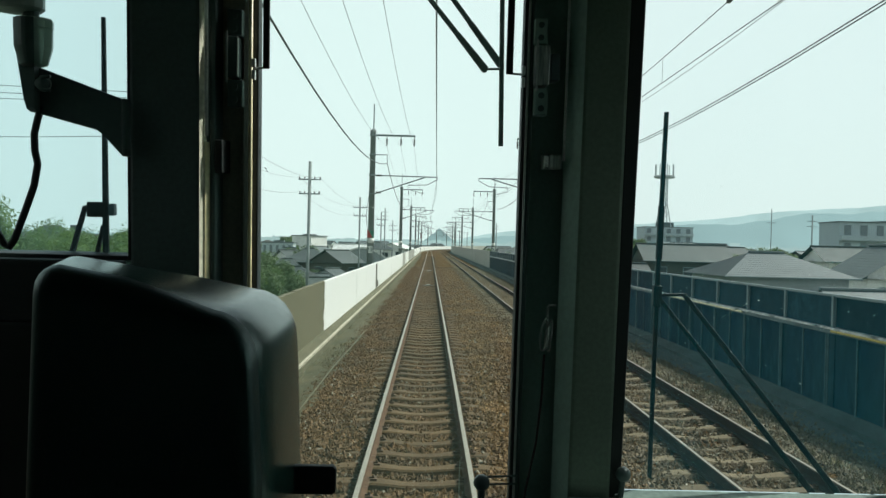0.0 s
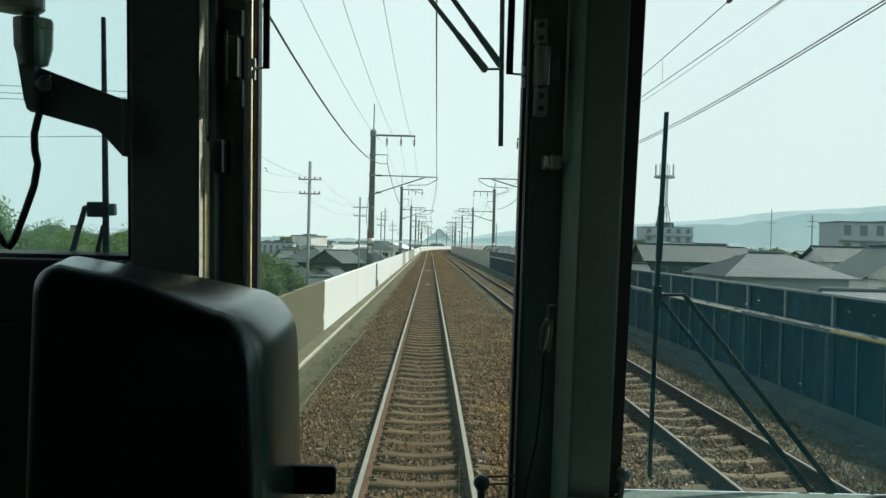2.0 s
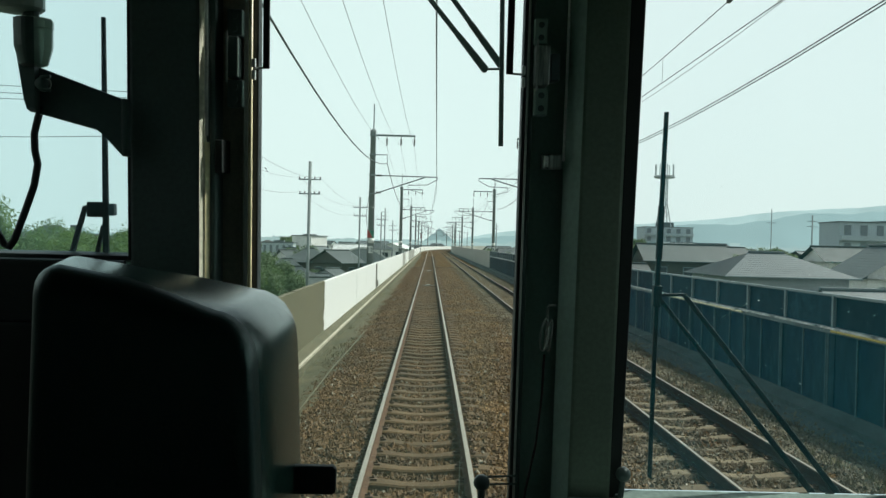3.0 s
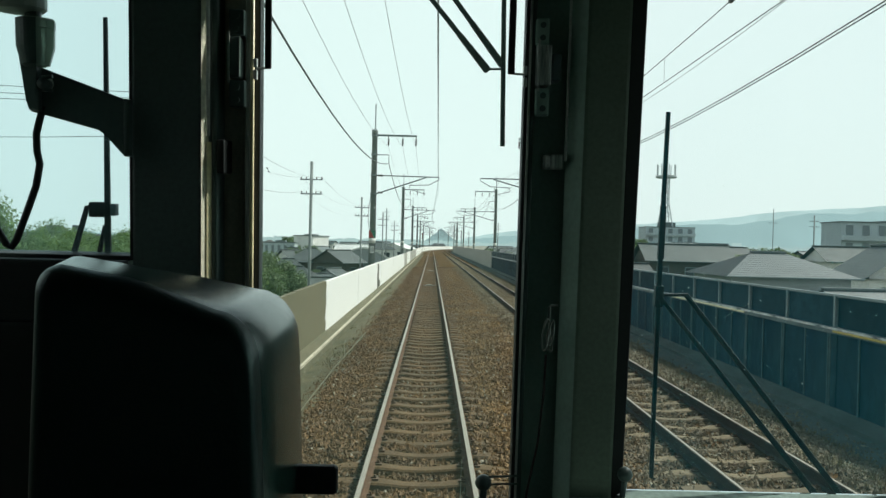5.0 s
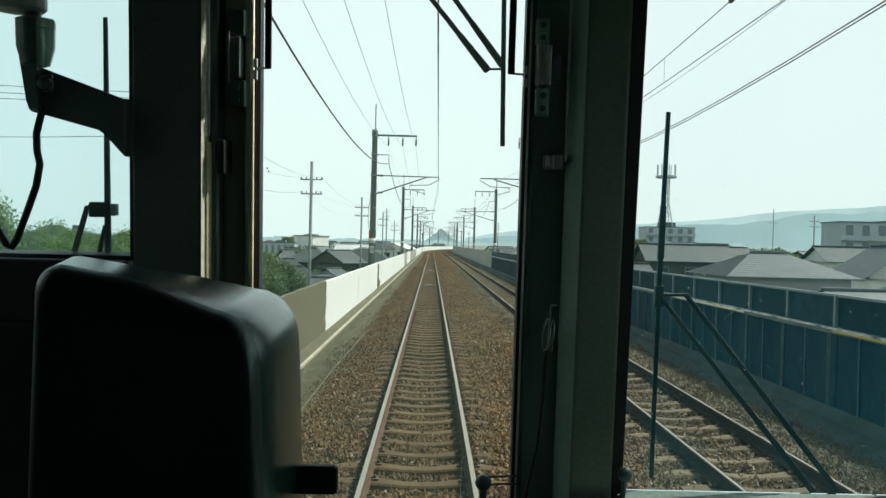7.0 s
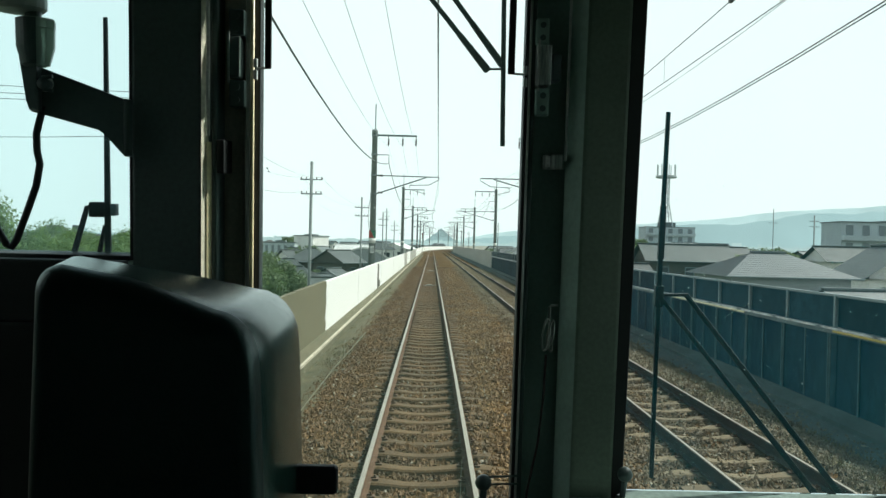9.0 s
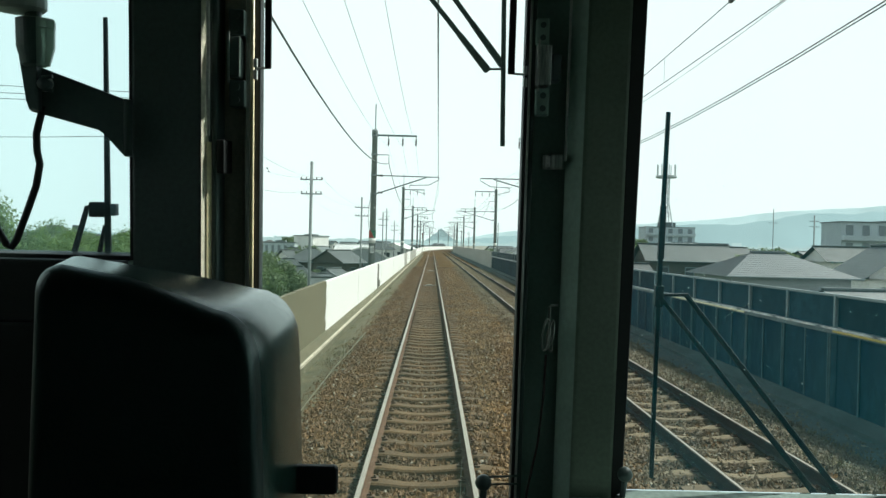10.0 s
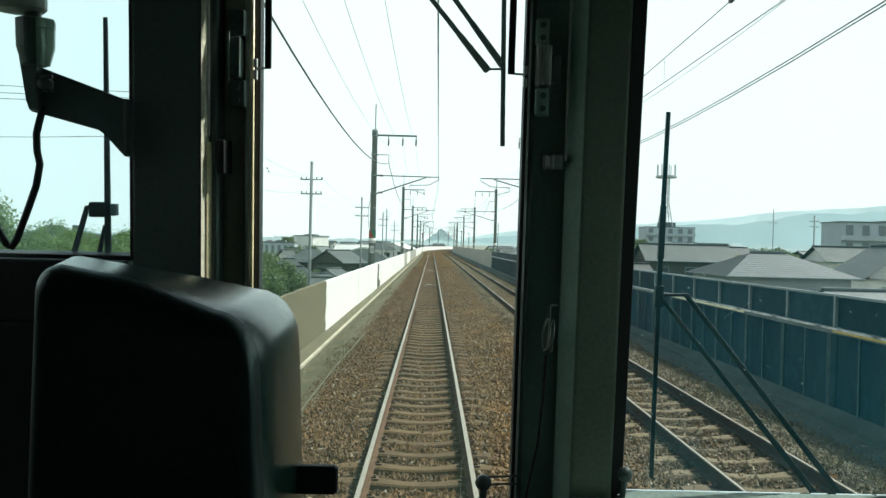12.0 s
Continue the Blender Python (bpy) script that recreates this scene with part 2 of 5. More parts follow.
    far_pane=material("far_window_pane", (0.17, 0.20, 0.21), 0.3, var=0.1, bump=0),
    house_pane=material("house_pane", (0.05, 0.065, 0.07), 0.15, var=0.1, bump=0),
    white=material("white_paint", (0.75, 0.75, 0.70), 0.7, var=0.12),
    sign_red=material("faded_red_paint", (0.42, 0.06, 0.05), 0.6, var=0.2),
    sign_green=material("faded_green_paint", (0.05, 0.22, 0.13), 0.6, var=0.2),
    red=material("signal_red", (0.22, 0.05, 0.04), 0.5, var=0.15),
    yellow=material("yellow_pipe", (0.55, 0.42, 0.08), 0.5, var=0.15),
)


def let_light_through(m, color, share):
    """Thin leaves: part of the light passes through them."""
    n, l = m.node_tree.nodes, m.node_tree.links
    tl, mx = n.new("ShaderNodeBsdfTranslucent"), n.new("ShaderNodeMixShader")
    tl.inputs[0].default_value = (*color, 1)
    mx.inputs[0].default_value = share
    l.new(n["Principled BSDF"].outputs[0], mx.inputs[1])
    l.new(tl.outputs[0], mx.inputs[2])
    l.new(mx.outputs[0], n["Material Output"].inputs[0])


rim = M["seat_rim"].node_tree.nodes["Principled BSDF"]
rim.inputs["Coat Weight"].default_value, rim.inputs["Coat Roughness"].default_value = 0.06, 0.18
# The teal cast of the sheen is painted in as a specular tint.
for b in (rim, M["seat"].node_tree.nodes["Principled BSDF"]):
    b.inputs["Specular Tint"].default_value = (0.66, 1.0, 0.93, 1)
let_light_through(M["leaf"], (0.16, 0.25, 0.075), 0.35)
let_light_through(M["leaf_light"], (0.22, 0.32, 0.10), 0.40)
let_light_through(M["lens"], (0.66, 0.78, 0.66), 0.45)


# Glows in one mottled colour that has the distance haze painted in.
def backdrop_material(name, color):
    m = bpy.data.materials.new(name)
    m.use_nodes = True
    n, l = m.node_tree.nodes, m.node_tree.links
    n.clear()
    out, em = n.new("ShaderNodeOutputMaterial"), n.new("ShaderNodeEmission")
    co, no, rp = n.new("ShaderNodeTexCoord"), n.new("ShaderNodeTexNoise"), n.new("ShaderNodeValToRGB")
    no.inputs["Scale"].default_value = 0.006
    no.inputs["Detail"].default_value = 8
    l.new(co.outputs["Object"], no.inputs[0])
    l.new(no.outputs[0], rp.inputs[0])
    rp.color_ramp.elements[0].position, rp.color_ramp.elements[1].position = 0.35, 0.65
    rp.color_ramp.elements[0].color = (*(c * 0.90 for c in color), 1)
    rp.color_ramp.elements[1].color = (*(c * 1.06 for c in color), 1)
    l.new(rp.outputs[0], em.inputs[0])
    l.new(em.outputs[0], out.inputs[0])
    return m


# ======== mesh helpers ========
def finish(name, bm, mat, smooth=False):
    me = bpy.data.meshes.new(name)
    bmesh.ops.recalc_face_normals(bm, faces=bm.faces)
    bm.to_mesh(me)
    bm.free()
    for mm in (mat if isinstance(mat, (list, tuple)) else [mat]):
        me.materials.append(mm)
    if smooth:
        for p in me.polygons:
            p.use_smooth = True
    return me


def part(name, bm, mat, parent=None, label="", smooth=False):
    ob = new(name, finish(name, bm, mat, smooth))
    ob.parent = parent
    return tagged(ob, label)


def thing(name, label, category, group="", kind="", at=None):
    ob = new(name)
    ob.empty_display_size = 0.1
    if at is not None:
        ob.matrix_basis = at
    return tagged(ob, label, category, group, kind)


def box(bm, x0, x1, y0, y1, z0, z1, bevel=0.0):
    vs = [bm.verts.new((x, y, z)) for x in (x0, x1) for y in (y0, y1) for z in (z0, z1)]
    fs = [bm.faces.new([vs[i] for i in f]) for f in ((0, 1, 3, 2), (4, 6, 7, 5), (0, 4, 5, 1), (2, 3, 7, 6), (0, 2, 6, 4), (1, 5, 7, 3))]
    if bevel:
        es = list({ed for f in fs for ed in f.edges})
        bmesh.ops.bevel(bm, geom=es, offset=bevel, segments=2, affect="EDGES", profile=0.6)
    return bm


def boxes(*dims, bevel=0.0):
    bm = bmesh.new()
    for d in dims:
        box(bm, *d, bevel=bevel)
    return bm


def tube(bm, pts, r, n=8, caps=True, r_end=None):
    pts = [Vector(p) for p in pts]
    rings = []
    sx = None
    for i, p in enumerate(pts):
        d = (pts[min(i + 1, len(pts) - 1)] - pts[max(i - 1, 0)]).normalized()
        if sx is None:
            sx = d.cross(Vector((0, 0, 1)) if abs(d.z) < 0.95 else Vector((1, 0, 0)))
        sx = (sx - d * sx.dot(d)).normalized()
        sy = sx.cross(d)
        rr = r if r_end is None else r + (r_end - r) * i / (len(pts) - 1)
        rings.append([bm.verts.new(p + (sx * math.cos(2 * math.pi * k / n) + sy * math.sin(2 * math.pi * k / n)) * rr) for k in range(n)])
    for q0, q1 in zip(rings, rings[1:]):
        for k in range(n):
            bm.faces.new((q0[k], q0[(k + 1) % n], q1[(k + 1) % n], q1[k]))
    if caps:
        bm.faces.new(rings[0][::-1])
        bm.faces.new(rings[-1])
    return bm


def tubes(*paths, r=0.01, n=8):
    bm = bmesh.new()
    for p in paths:
        tube(bm, p, r, n)
    return bm


def lathe(bm, prof, n=16, at=(0, 0, 0), axis="Z"):
    rings = []
    for rr, h in prof:
        ring = []
        for k in range(n):
            c, s = math.cos(2 * math.pi * k / n) * rr, math.sin(2 * math.pi * k / n) * rr
            v = {"Z": (c, s, h), "X": (h, c, s), "Y": (c, h, s)}[axis]
            ring.append(bm.verts.new(Vector(v) + Vector(at)))
        rings.append(ring)
    for q0, q1 in zip(rings, rings[1:]):
        for k in range(n):
            bm.faces.new((q0[k], q0[(k + 1) % n], q1[(k + 1) % n], q1[k]))
    bm.faces.new(rings[0][::-1])
    bm.faces.new(rings[-1])
    return bm


def plate(bm, outline, y0, y1, bevel=0.0, seg=3):
    """An outline in x and z, given a thickness from y0 to y1."""
    va = [bm.verts.new((x, y0, z)) for x, z in outline]
    vb = [bm.verts.new((x, y1, z)) for x, z in outline]
    fa, fb = bm.faces.new(va), bm.faces.new(vb[::-1])
    k = len(va)
    for i in range(k):
        bm.faces.new((va[i], vb[i], vb[(i + 1) % k], va[(i + 1) % k]))
    if bevel:
        bmesh.ops.bevel(bm, geom=list(set(fa.edges) | set(fb.edges)), offset=bevel, segments=seg, affect="EDGES", profile=0.5)
    return bm


# ======== the line: straight, then a long curve to the right ========
BEND, RADIUS = 240.0, 1200.0


def on_line(s, x, z=0.0):
    if s <= BEND:
        return Vector((x, s, z))
    q = (s - BEND) / RADIUS
    return Vector((RADIUS - (RADIUS - x) * math.cos(q), BEND + (RADIUS - x) * math.sin(q), z))


def pose_on_line(s, x, z=0.0):
    q = max(0.0, s - BEND) / RADIUS
    return Matrix.Translation(on_line(s, x, z)) @ pose(0, 0, 0, 0, 0, -math.degrees(q))


def loft(profile, s0, s1, step=5.0, closed=True, bm=None):
    bm = bm or bmesh.new()
    count = max(1, round((s1 - s0) / step))
    rings = [[bm.verts.new(on_line(s0 + (s1 - s0) * i / count, x, z)) for x, z in profile] for i in range(count + 1)]
    k = len(profile)
    for q0, q1 in zip(rings, rings[1:]):
        for i in range(k if closed else k - 1):
            bm.faces.new((q0[i], q0[(i + 1) % k], q1[(i + 1) % k], q1[i]))
    if closed:
        bm.faces.new(rings[0][::-1])
        bm.faces.new(rings[-1])
    return bm


TRACK = (-0.08, 3.766)              # centres of the two tracks
S0, S1 = -16.0, 640.0
GROUND = -5.0

# ground
bm = bmesh.new()
bmesh.ops.create_grid(bm, x_segments=24, y_segments=24, size=3200)
for v in bm.verts:
    v.co.z = GROUND - 0.2
tagged(part("ground", bm, M["ground"]), "flat ground of the town with grass and paving", "ground", kind="structure")

# raised deck: bank below, concrete trough above
tagged(part("embankment", loft([(-3.25, -0.66), (6.95, -0.66), (8.6, -2.2), (13.5, -5.15), (-9.8, -5.15), (-4.9, -2.2)], S0, S1, 10), M["bank"]), "grassy bank that carries the railway", "embankment", kind="structure")


def ballast_z(x):
    z = -0.178
    for c in TRACK:
        d = abs(x - c)
        if d < 1.2:
            z = (-0.212 if c < 1 else -0.200) if d < 0.62 else -0.172
    mid = 1.84
    if abs(x - mid) < 0.75:
        z = -0.178 + 0.05 * math.cos((x - mid) / 0.75 * math.pi / 2)
    for edge, sgn in ((-1.55, -1), (5.25, 1)):
        d = (x - edge) * sgn
        if d > 0:
            z = -0.178 - min(d, 0.9) * 0.25
    return z


xs = [-2.66 + i * (8.98 / 60) for i in range(61)]
bm = bmesh.new()
rows_b = []
s = S0
while s < S1:
    rows_b.append([bm.verts.new(on_line(s, x, ballast_z(x) - 0.018 + 0.008 * noise.noise((x * 2.2, s * 2.2, 0)) + 0.03 * noise.noise((x * 0.6, s * 0.5, 5)))) for x in xs])
    s += 0.3 if s < 50 else 0.8 if s < 150 else 3.0
for q0, q1 in zip(rows_b, rows_b[1:]):
    for i in range(60):
        bm.faces.new((q0[i], q0[i + 1], q1[i + 1], q1[i]))
tagged(part("ballast_bed", bm, M["ballast"], smooth=True), "brown crushed-stone ballast bed under both tracks", "ballast", kind="structure")
tagged(part("deck_slab", loft([(-3.2, -0.68), (-3.2, -0.58), (6.9, -0.58), (6.9, -0.68)], S0, S1, 10), M["concrete"]), "concrete slab below the ballast", "slab", kind="structure")

# loose stones on the bed near the camera
rng = np.random.default_rng(4)
IV = np.array([(1, 0, 0), (-1, 0, 0), (0, 1, 0), (0, -1, 0), (0, 0, 1), (0, 0, -1)], float)
IF = np.array([(4, 0, 2), (4, 2, 1), (4, 1, 3), (4, 3, 0), (5, 2, 0), (5, 1, 2), (5, 3, 1), (5, 0, 3)])
COUNT = 170000
u = rng.random(COUNT)
ss = 5.5 + 85 * u ** 2.4
sx = rng.uniform(-2.25, 6.22, COUNT)
keep = rng.random(COUNT) > np.clip((sx - 5.55) / 0.5, 0, 0.75)
for c in TRACK:
    dx = np.abs(sx - c)
    ph = np.abs((ss / 0.605) % 1.0 - 0.5) * 0.605
    keep &= ~((dx < 0.62) & (ph < 0.125) & (rng.random(COUNT) < (0.90 if c < 1 else 0.6)))
    keep &= ~((dx >= 0.62) & (dx < 1.02) & (ph < 0.125) & (rng.random(COUNT) < (0.60 if c < 1 else 0.4)))
    keep &= ~(np.abs(dx - 0.566) < 0.09)
ss, sx = ss[keep], sx[keep]
K = len(ss)
size = rng.uniform(0.015, 0.036, K)
V = (IV[None] + rng.uniform(-0.45, 0.45, (K, 6, 3))) * (size[:, None, None] * rng.uniform(0.65, 1.3, (K, 1, 3)))
ang = rng.uniform(0, 6.28, K)
ca, sa = np.cos(ang)[:, None], np.sin(ang)[:, None]
V = np.stack([V[..., 0] * ca - V[..., 1] * sa, V[..., 0] * sa + V[..., 1] * ca, V[..., 2]], -1)
zz = np.array([max(ballast_z(x), -0.42 + (x - 5.62) * 0.8 if x < 5.72 else -0.345 + (x - 5.72) * 0.115) if x > 5.6 else ballast_z(x) for x in sx]) + 0.03 * np.array([noise.noise((x * 0.6, q * 0.5, 5)) for x, q in zip(sx, ss)])
V += np.stack([sx, ss, zz - size * 0.15], -1)[:, None]
across = sx + rng.normal(0, 0.15, K)
near, middle, far = across < 0.85, (across >= 0.85) & (across < 2.3), across > 4.55
for pick, mat, label in ((near, "stone", "loose brown crushed stones between the sleepers"), (middle, "tan_stone", "loose tan-brown crushed stones between the two tracks"), (~near & ~middle & ~far, "mid_stone", "loose grey-brown crushed stones on the second track"), (far, "pale_stone", "loose grey-olive crushed stones on the far shoulder")):
    W = V[pick]
    F = IF[None] + 6 * np.arange(len(W))[:, None, None]
    me = bpy.data.meshes.new("ballast_stones")
    me.from_pydata(W.reshape(-1, 3).tolist(), [], F.reshape(-1, 3).tolist())
    me.materials.append(M[mat])
    tagged(new("ballast_stones", me), label, "ballast", kind="stuff")

# ---- side kerbs and ledges ----
tagged(part("kerb_foot", loft([(-2.66, -0.6), (-2.56, -0.6), (-2.60, -0.242), (-2.66, -0.242)], S0, S1, 5), M["ledge"]), "stained foot of the kerb", "kerb", kind="structure")
for name, sgn, c in (("ledge_left", -1, -2.66), ("ledge_right", 1, 6.32)):
    a0, a1 = sorted((c, c + sgn * 0.30))
    tagged(part(name, loft([(a0, -0.6), (a1, -0.6), (a1, -0.20), (a0, -0.10)] if sgn < 0 else [(a0, -0.6), (a1, -0.6), (a1, -0.10), (a0, -0.20)], S0, S1, 5), M["ledge"] if sgn < 0 else M["ledge_dark"]), "stained concrete ledge beside the ballast", "ledge", kind="structure")
tagged(part("kerb", loft([(-2.66, -0.24), (-2.612, -0.24), (-2.615, -0.19), (-2.655, -0.170)], S0, S1, 5), M["kerb"]), "cream-painted concrete kerb along the ledge", "kerb", kind="structure")

# trodden dirt between kerb and ballast, with a ragged edge
bm = bmesh.new()
prev = None
s = S0
while s < 200:
    edge = -1.84 + 0.22 * noise.noise((s * 0.55, 2.0, 0)) + 0.10 * noise.noise((s * 2.1, 4.0, 0)) + 0.04 * noise.noise((s * 6.0, 1.0, 0))
    ring = []
    for k in range(7):
        x = -2.598 + (edge + 2.598) * k / 6
        ring.append(bm.verts.new(on_line(s, x, ballast_z(x) + 0.03 * noise.noise((x * 0.6, s * 0.5, 5)) + 0.030 * (1 - (k / 6) ** 3) - 0.006 + 0.012 * noise.noise((x * 5, s * 5, 3)))))
    if prev:
        for q0, q1, q2, q3 in zip(prev, prev[1:], ring[1:], ring):
            bm.faces.new((q0, q1, q2, q3))
    prev = ring
    s += 0.2 if s < 40 else 1.0
tagged(part("walkway", loft([(5.62, -0.62), (6.33, -0.62), (6.33, -0.27), (5.72, -0.34), (5.62, -0.40)], S0, S1, 5), M["ledge_dark"]), "dark smooth walkway below the barrier", "walkway", kind="structure")
tagged(part("dirt_strip", bm, M["dirt"], smooth=True), "strip of trodden olive-brown dirt beside the kerb", "dirt", kind="structure")

cnd = thing("cable_conduit", "thin pale cable conduit lying beside the ballast", "conduit")
part("pipe", tubes([(-1.97, -4.0, -0.225), (-1.96, 9.0, -0.222), (-1.955, 17.0, -0.215), (-1.90, 20.5, -0.225), (-1.86, 25.0, -0.25)], r=0.018), M["ledge"], cnd, smooth=True)
# weeds along the foot of the kerb
rw = random.Random(21)
vs, fs = [], []
for i in range(2400):
    s_, x_ = 8.0 + 42 * rw.random() ** 1.5, rw.choice((rw.gauss(-2.35, 0.16), rw.gauss(-2.0, 0.28), rw.gauss(5.8, 0.16), rw.gauss(5.3, 0.25), rw.gauss(5.0, 0.2)))
    if not (-2.58 < x_ < -1.7 or 5.6 < x_ < 6.3 or 3.3 < x_ < 4.25 or 4.45 < x_ < 5.5):
        continue
    z_ = ballast_z(x_) - 0.02
    if noise.noise((x_ * 1.1, s_ * 0.35, 9)) < 0.02:
        continue
    for k in range(rw.randrange(5, 11)):
        g, hh, ln = rw.uniform(0, 6.28), rw.uniform(0.04, 0.15), rw.uniform(0.02, 0.09)
        bx, by = x_ + rw.gauss(0, 0.03), s_ + rw.gauss(0, 0.03)
        b = len(vs)
        vs += [(bx - 0.006 * math.sin(g), by + 0.006 * math.cos(g), z_), (bx + 0.006 * math.sin(g), by - 0.006 * math.cos(g), z_), (bx + ln * math.cos(g), by + ln * math.sin(g), z_ + hh)]
        fs.append((b, b + 1, b + 2))
me = bpy.data.meshes.new("weeds")
me.from_pydata(vs, [], fs)
me.materials.append(material("dry_weeds", (0.13, 0.13, 0.05), 0.7, var=0.3, scale=1.0, fine=5, bump=0, tint=(0.16, 0.12, 0.06), island=0.5))
tagged(new("weeds", me), "sparse green and dry weeds along the ballast edge", "weeds", kind="stuff")

# ======== tracks ========
SPACING = 0.605
RAIL = [(-0.0635, -0.153), (0.0635, -0.153), (0.0635, -0.142), (0.012, -0.122), (0.008, -0.045), (0.032, -0.034), (0.0325, -0.010)]
RAIL += [(0.026, -0.002), (-0.026, -0.002)] + [(-x, z) for x, z in RAIL[:2:-1]] + [(-0.0635, -0.142)]
HEAD = [(-0.027, -0.004), (0.027, -0.004), (0.024, 0.0), (-0.024, 0.0)]


def sleeper_mesh(mat):
    """A pre-stressed sleeper: higher shoulders under the rails, a lower, narrower waist."""
    bm = bmesh.new()
    half = [(1.0, -0.180, 0.112), (0.80, -0.160, 0.118), (0.44, -0.157, 0.116), (0.32, -0.170, 0.104), (0.18, -0.186, 0.096), (0.0, -0.192, 0.094)]
    prof = [(-x, z, w) for x, z, w in half[:-1]] + half[::-1]
    rings = [[bm.verts.new(c) for c in ((x, -w - 0.02, -0.30), (x, -w, z - 0.02), (x, -w + 0.018, z), (x, w - 0.018, z), (x, w, z - 0.02), (x, w + 0.02, -0.30))] for x, z, w in prof]
    for q0, q1 in zip(rings, rings[1:]):
        for i in range(6):
            bm.faces.new((q0[i], q0[(i + 1) % 6], q1[(i + 1) % 6], q1[i]))
    bm.faces.new(rings[0][::-1])
    bm.faces.new(rings[-1])
    return finish("sleeper", bm, M[mat])


def clip_mesh():
    bm = boxes((-0.04, 0.04, -0.035, 0.035, -0.160, -0.140), (-0.015, 0.04, -0.014, 0.014, -0.140, -0.122), bevel=0.004)
    lathe(bm, [(0.013, -0.140), (0.013, -0.108), (0.008, -0.104)], 6, at=(0.0, 0, 0))
    return finish("fastening", bm, M["clip"])


def railway_track(centre, label, first, count, clips, mat, side, band):
    t = thing("railway_track", label, "track", "parallel tracks")
    for sgn in (-1, 1):
        r = part("rail", loft([(centre + sgn * 0.566 + x, z) for x, z in RAIL], S0, S1, 6), M[side], t, "rust-brown steel rail")
        part("running_face", loft([(centre + sgn * 0.566 + x * band, z) for x, z in HEAD], S0, S1, 6), M["rail_top"], r, "worn bright top of the rail")
    me_s, me_c = sleeper_mesh(mat), clip_mesh()
    for i in range(count):
        s = (first + i) * SPACING + SPACING / 2
        ob = new("sleeper", me_s)
        ob.parent = t
        ob.matrix_basis = pose_on_line(s, centre + random.uniform(-0.02, 0.02), random.uniform(-0.012, 0.006)) @ pose(0, 0, 0, 0, 0, random.uniform(-0.6, 0.6))
        if i < clips:
            for d in (-0.66, -0.47, 0.47, 0.66):
                c = new("fastening", me_c)
                c.parent = t
                c.matrix_basis = pose_on_line(s, centre + d) @ pose(0, 0, 0.004, 0, 0, 180 if d in (-0.47, 0.66) else 0)
    return t


railway_track(TRACK[0], "straight track with worn rails on brown-stained concrete sleepers", -24, 300, 75, "sleeper", "rail_side", 1.0)
railway_track(TRACK[1], "second track with dull, shade-toned rails on grey-brown concrete sleepers", -24, 300, 75, "sleeper_grey", "rail_shaded", 0.62)

# small plates between the rails
for s in (50.5, 77.0):
    t = thing("track_beacon", "pale flat signal beacon fixed between the rails", "beacon", "beacons between the rails", at=pose(TRACK[0], s, -0.17))
    part("housing", boxes((-0.15, 0.15, -0.22, 0.22, 0, 0.05), bevel=0.012), M["concrete"], t)
    part("mounting_bar", boxes((-0.45, 0.45, -0.05, 0.05, -0.03, 0.0), bevel=0.006), M["steel_grey"], t)

# ======== wall on the near side: painted and weathered panels ========
wall_l = thing("wall_left", "low concrete parapet, olive-tan then white-painted panels", "wall", kind="structure")
TAN_END = 22.95                     # olive-tan paint up to here, then white, then bare panels and white again
WHITE_SPANS = ((TAN_END, 83), (96, 112), (150, 700))
s = TAN_END - 40.0
panel_cache = {}
while s < 630:
    step = 5.0 if s < BEND - 10 else 10.0
    paint = "white_wall" if any(a <= s < b for a, b in WHITE_SPANS) else "tan_wall" if s < TAN_END else "grey_wall"
    if s < BEND - 10:
        if paint not in panel_cache:
            panel_cache[paint] = finish("panel", boxes((-0.06, 0.06, 0.004 if paint == "tan_wall" else 0.012, step - (0.004 if paint == "tan_wall" else 0.012), -0.5, 1.27), bevel=0.004 if paint == "tan_wall" else 0.01), M[paint])
        ob = new("panel", panel_cache[paint])
        ob.parent = wall_l
        ob.matrix_basis = pose(-2.98 + (0 if paint == "tan_wall" else random.uniform(-0.006, 0.006)), s, random.uniform(-0.006, 0.006))
    else:
        ob = part("panel", loft([(-3.04, -0.5), (-2.92, -0.5), (-2.92, 1.27), (-3.04, 1.27)], s + 0.02, s + step - 0.02, 5), M[paint], wall_l)
    s += step
# chipped white edge where the two paints meet
bm = bmesh.new()
rc = random.Random(8)
for k in range(14):
    z = -0.1 + k * 0.1
    w_ = rc.uniform(0.02, 0.32)
    plate(bm, [(-0.001, 0), (w_, 0.01), (w_ * rc.uniform(0.4, 1.0), 0.11), (-0.001, 0.10)], -0.002, 0.002)
    bmesh.ops.transform(bm, matrix=pose(-2.919, TAN_END + 0.012, z, 0, 0, -90), verts=bm.verts[-8:])
part("flaked_paint", bm, M["white_wall"], wall_l, "flaked white paint edge")
# drain pipe with a box on the wall
pipe = thing("drain_pipe", "grey drain pipe with a junction box on the white parapet", "pipe")
part("pipe", tubes([(-2.89, 44.6, -0.1), (-2.89, 44.6, 1.22)], r=0.045), M["concrete"], pipe)
part("junction_box", boxes((-2.92, -2.78, 44.5, 44.72, 0.0, 0.36), bevel=0.015), M["concrete"], pipe)

# ======== wall on the far side: steel barrier, then concrete ========
wall_r = thing("wall_right", "tall barrier of dark blue-grey steel sheets on grey posts", "wall", kind="structure")
BAY, BAY0 = 1.78, 6.03
me_up = finish("upper_sheet", boxes((-0.015, 0.015, 0.03, 1.75, 1.205, 1.70)), M["steel_blue"])
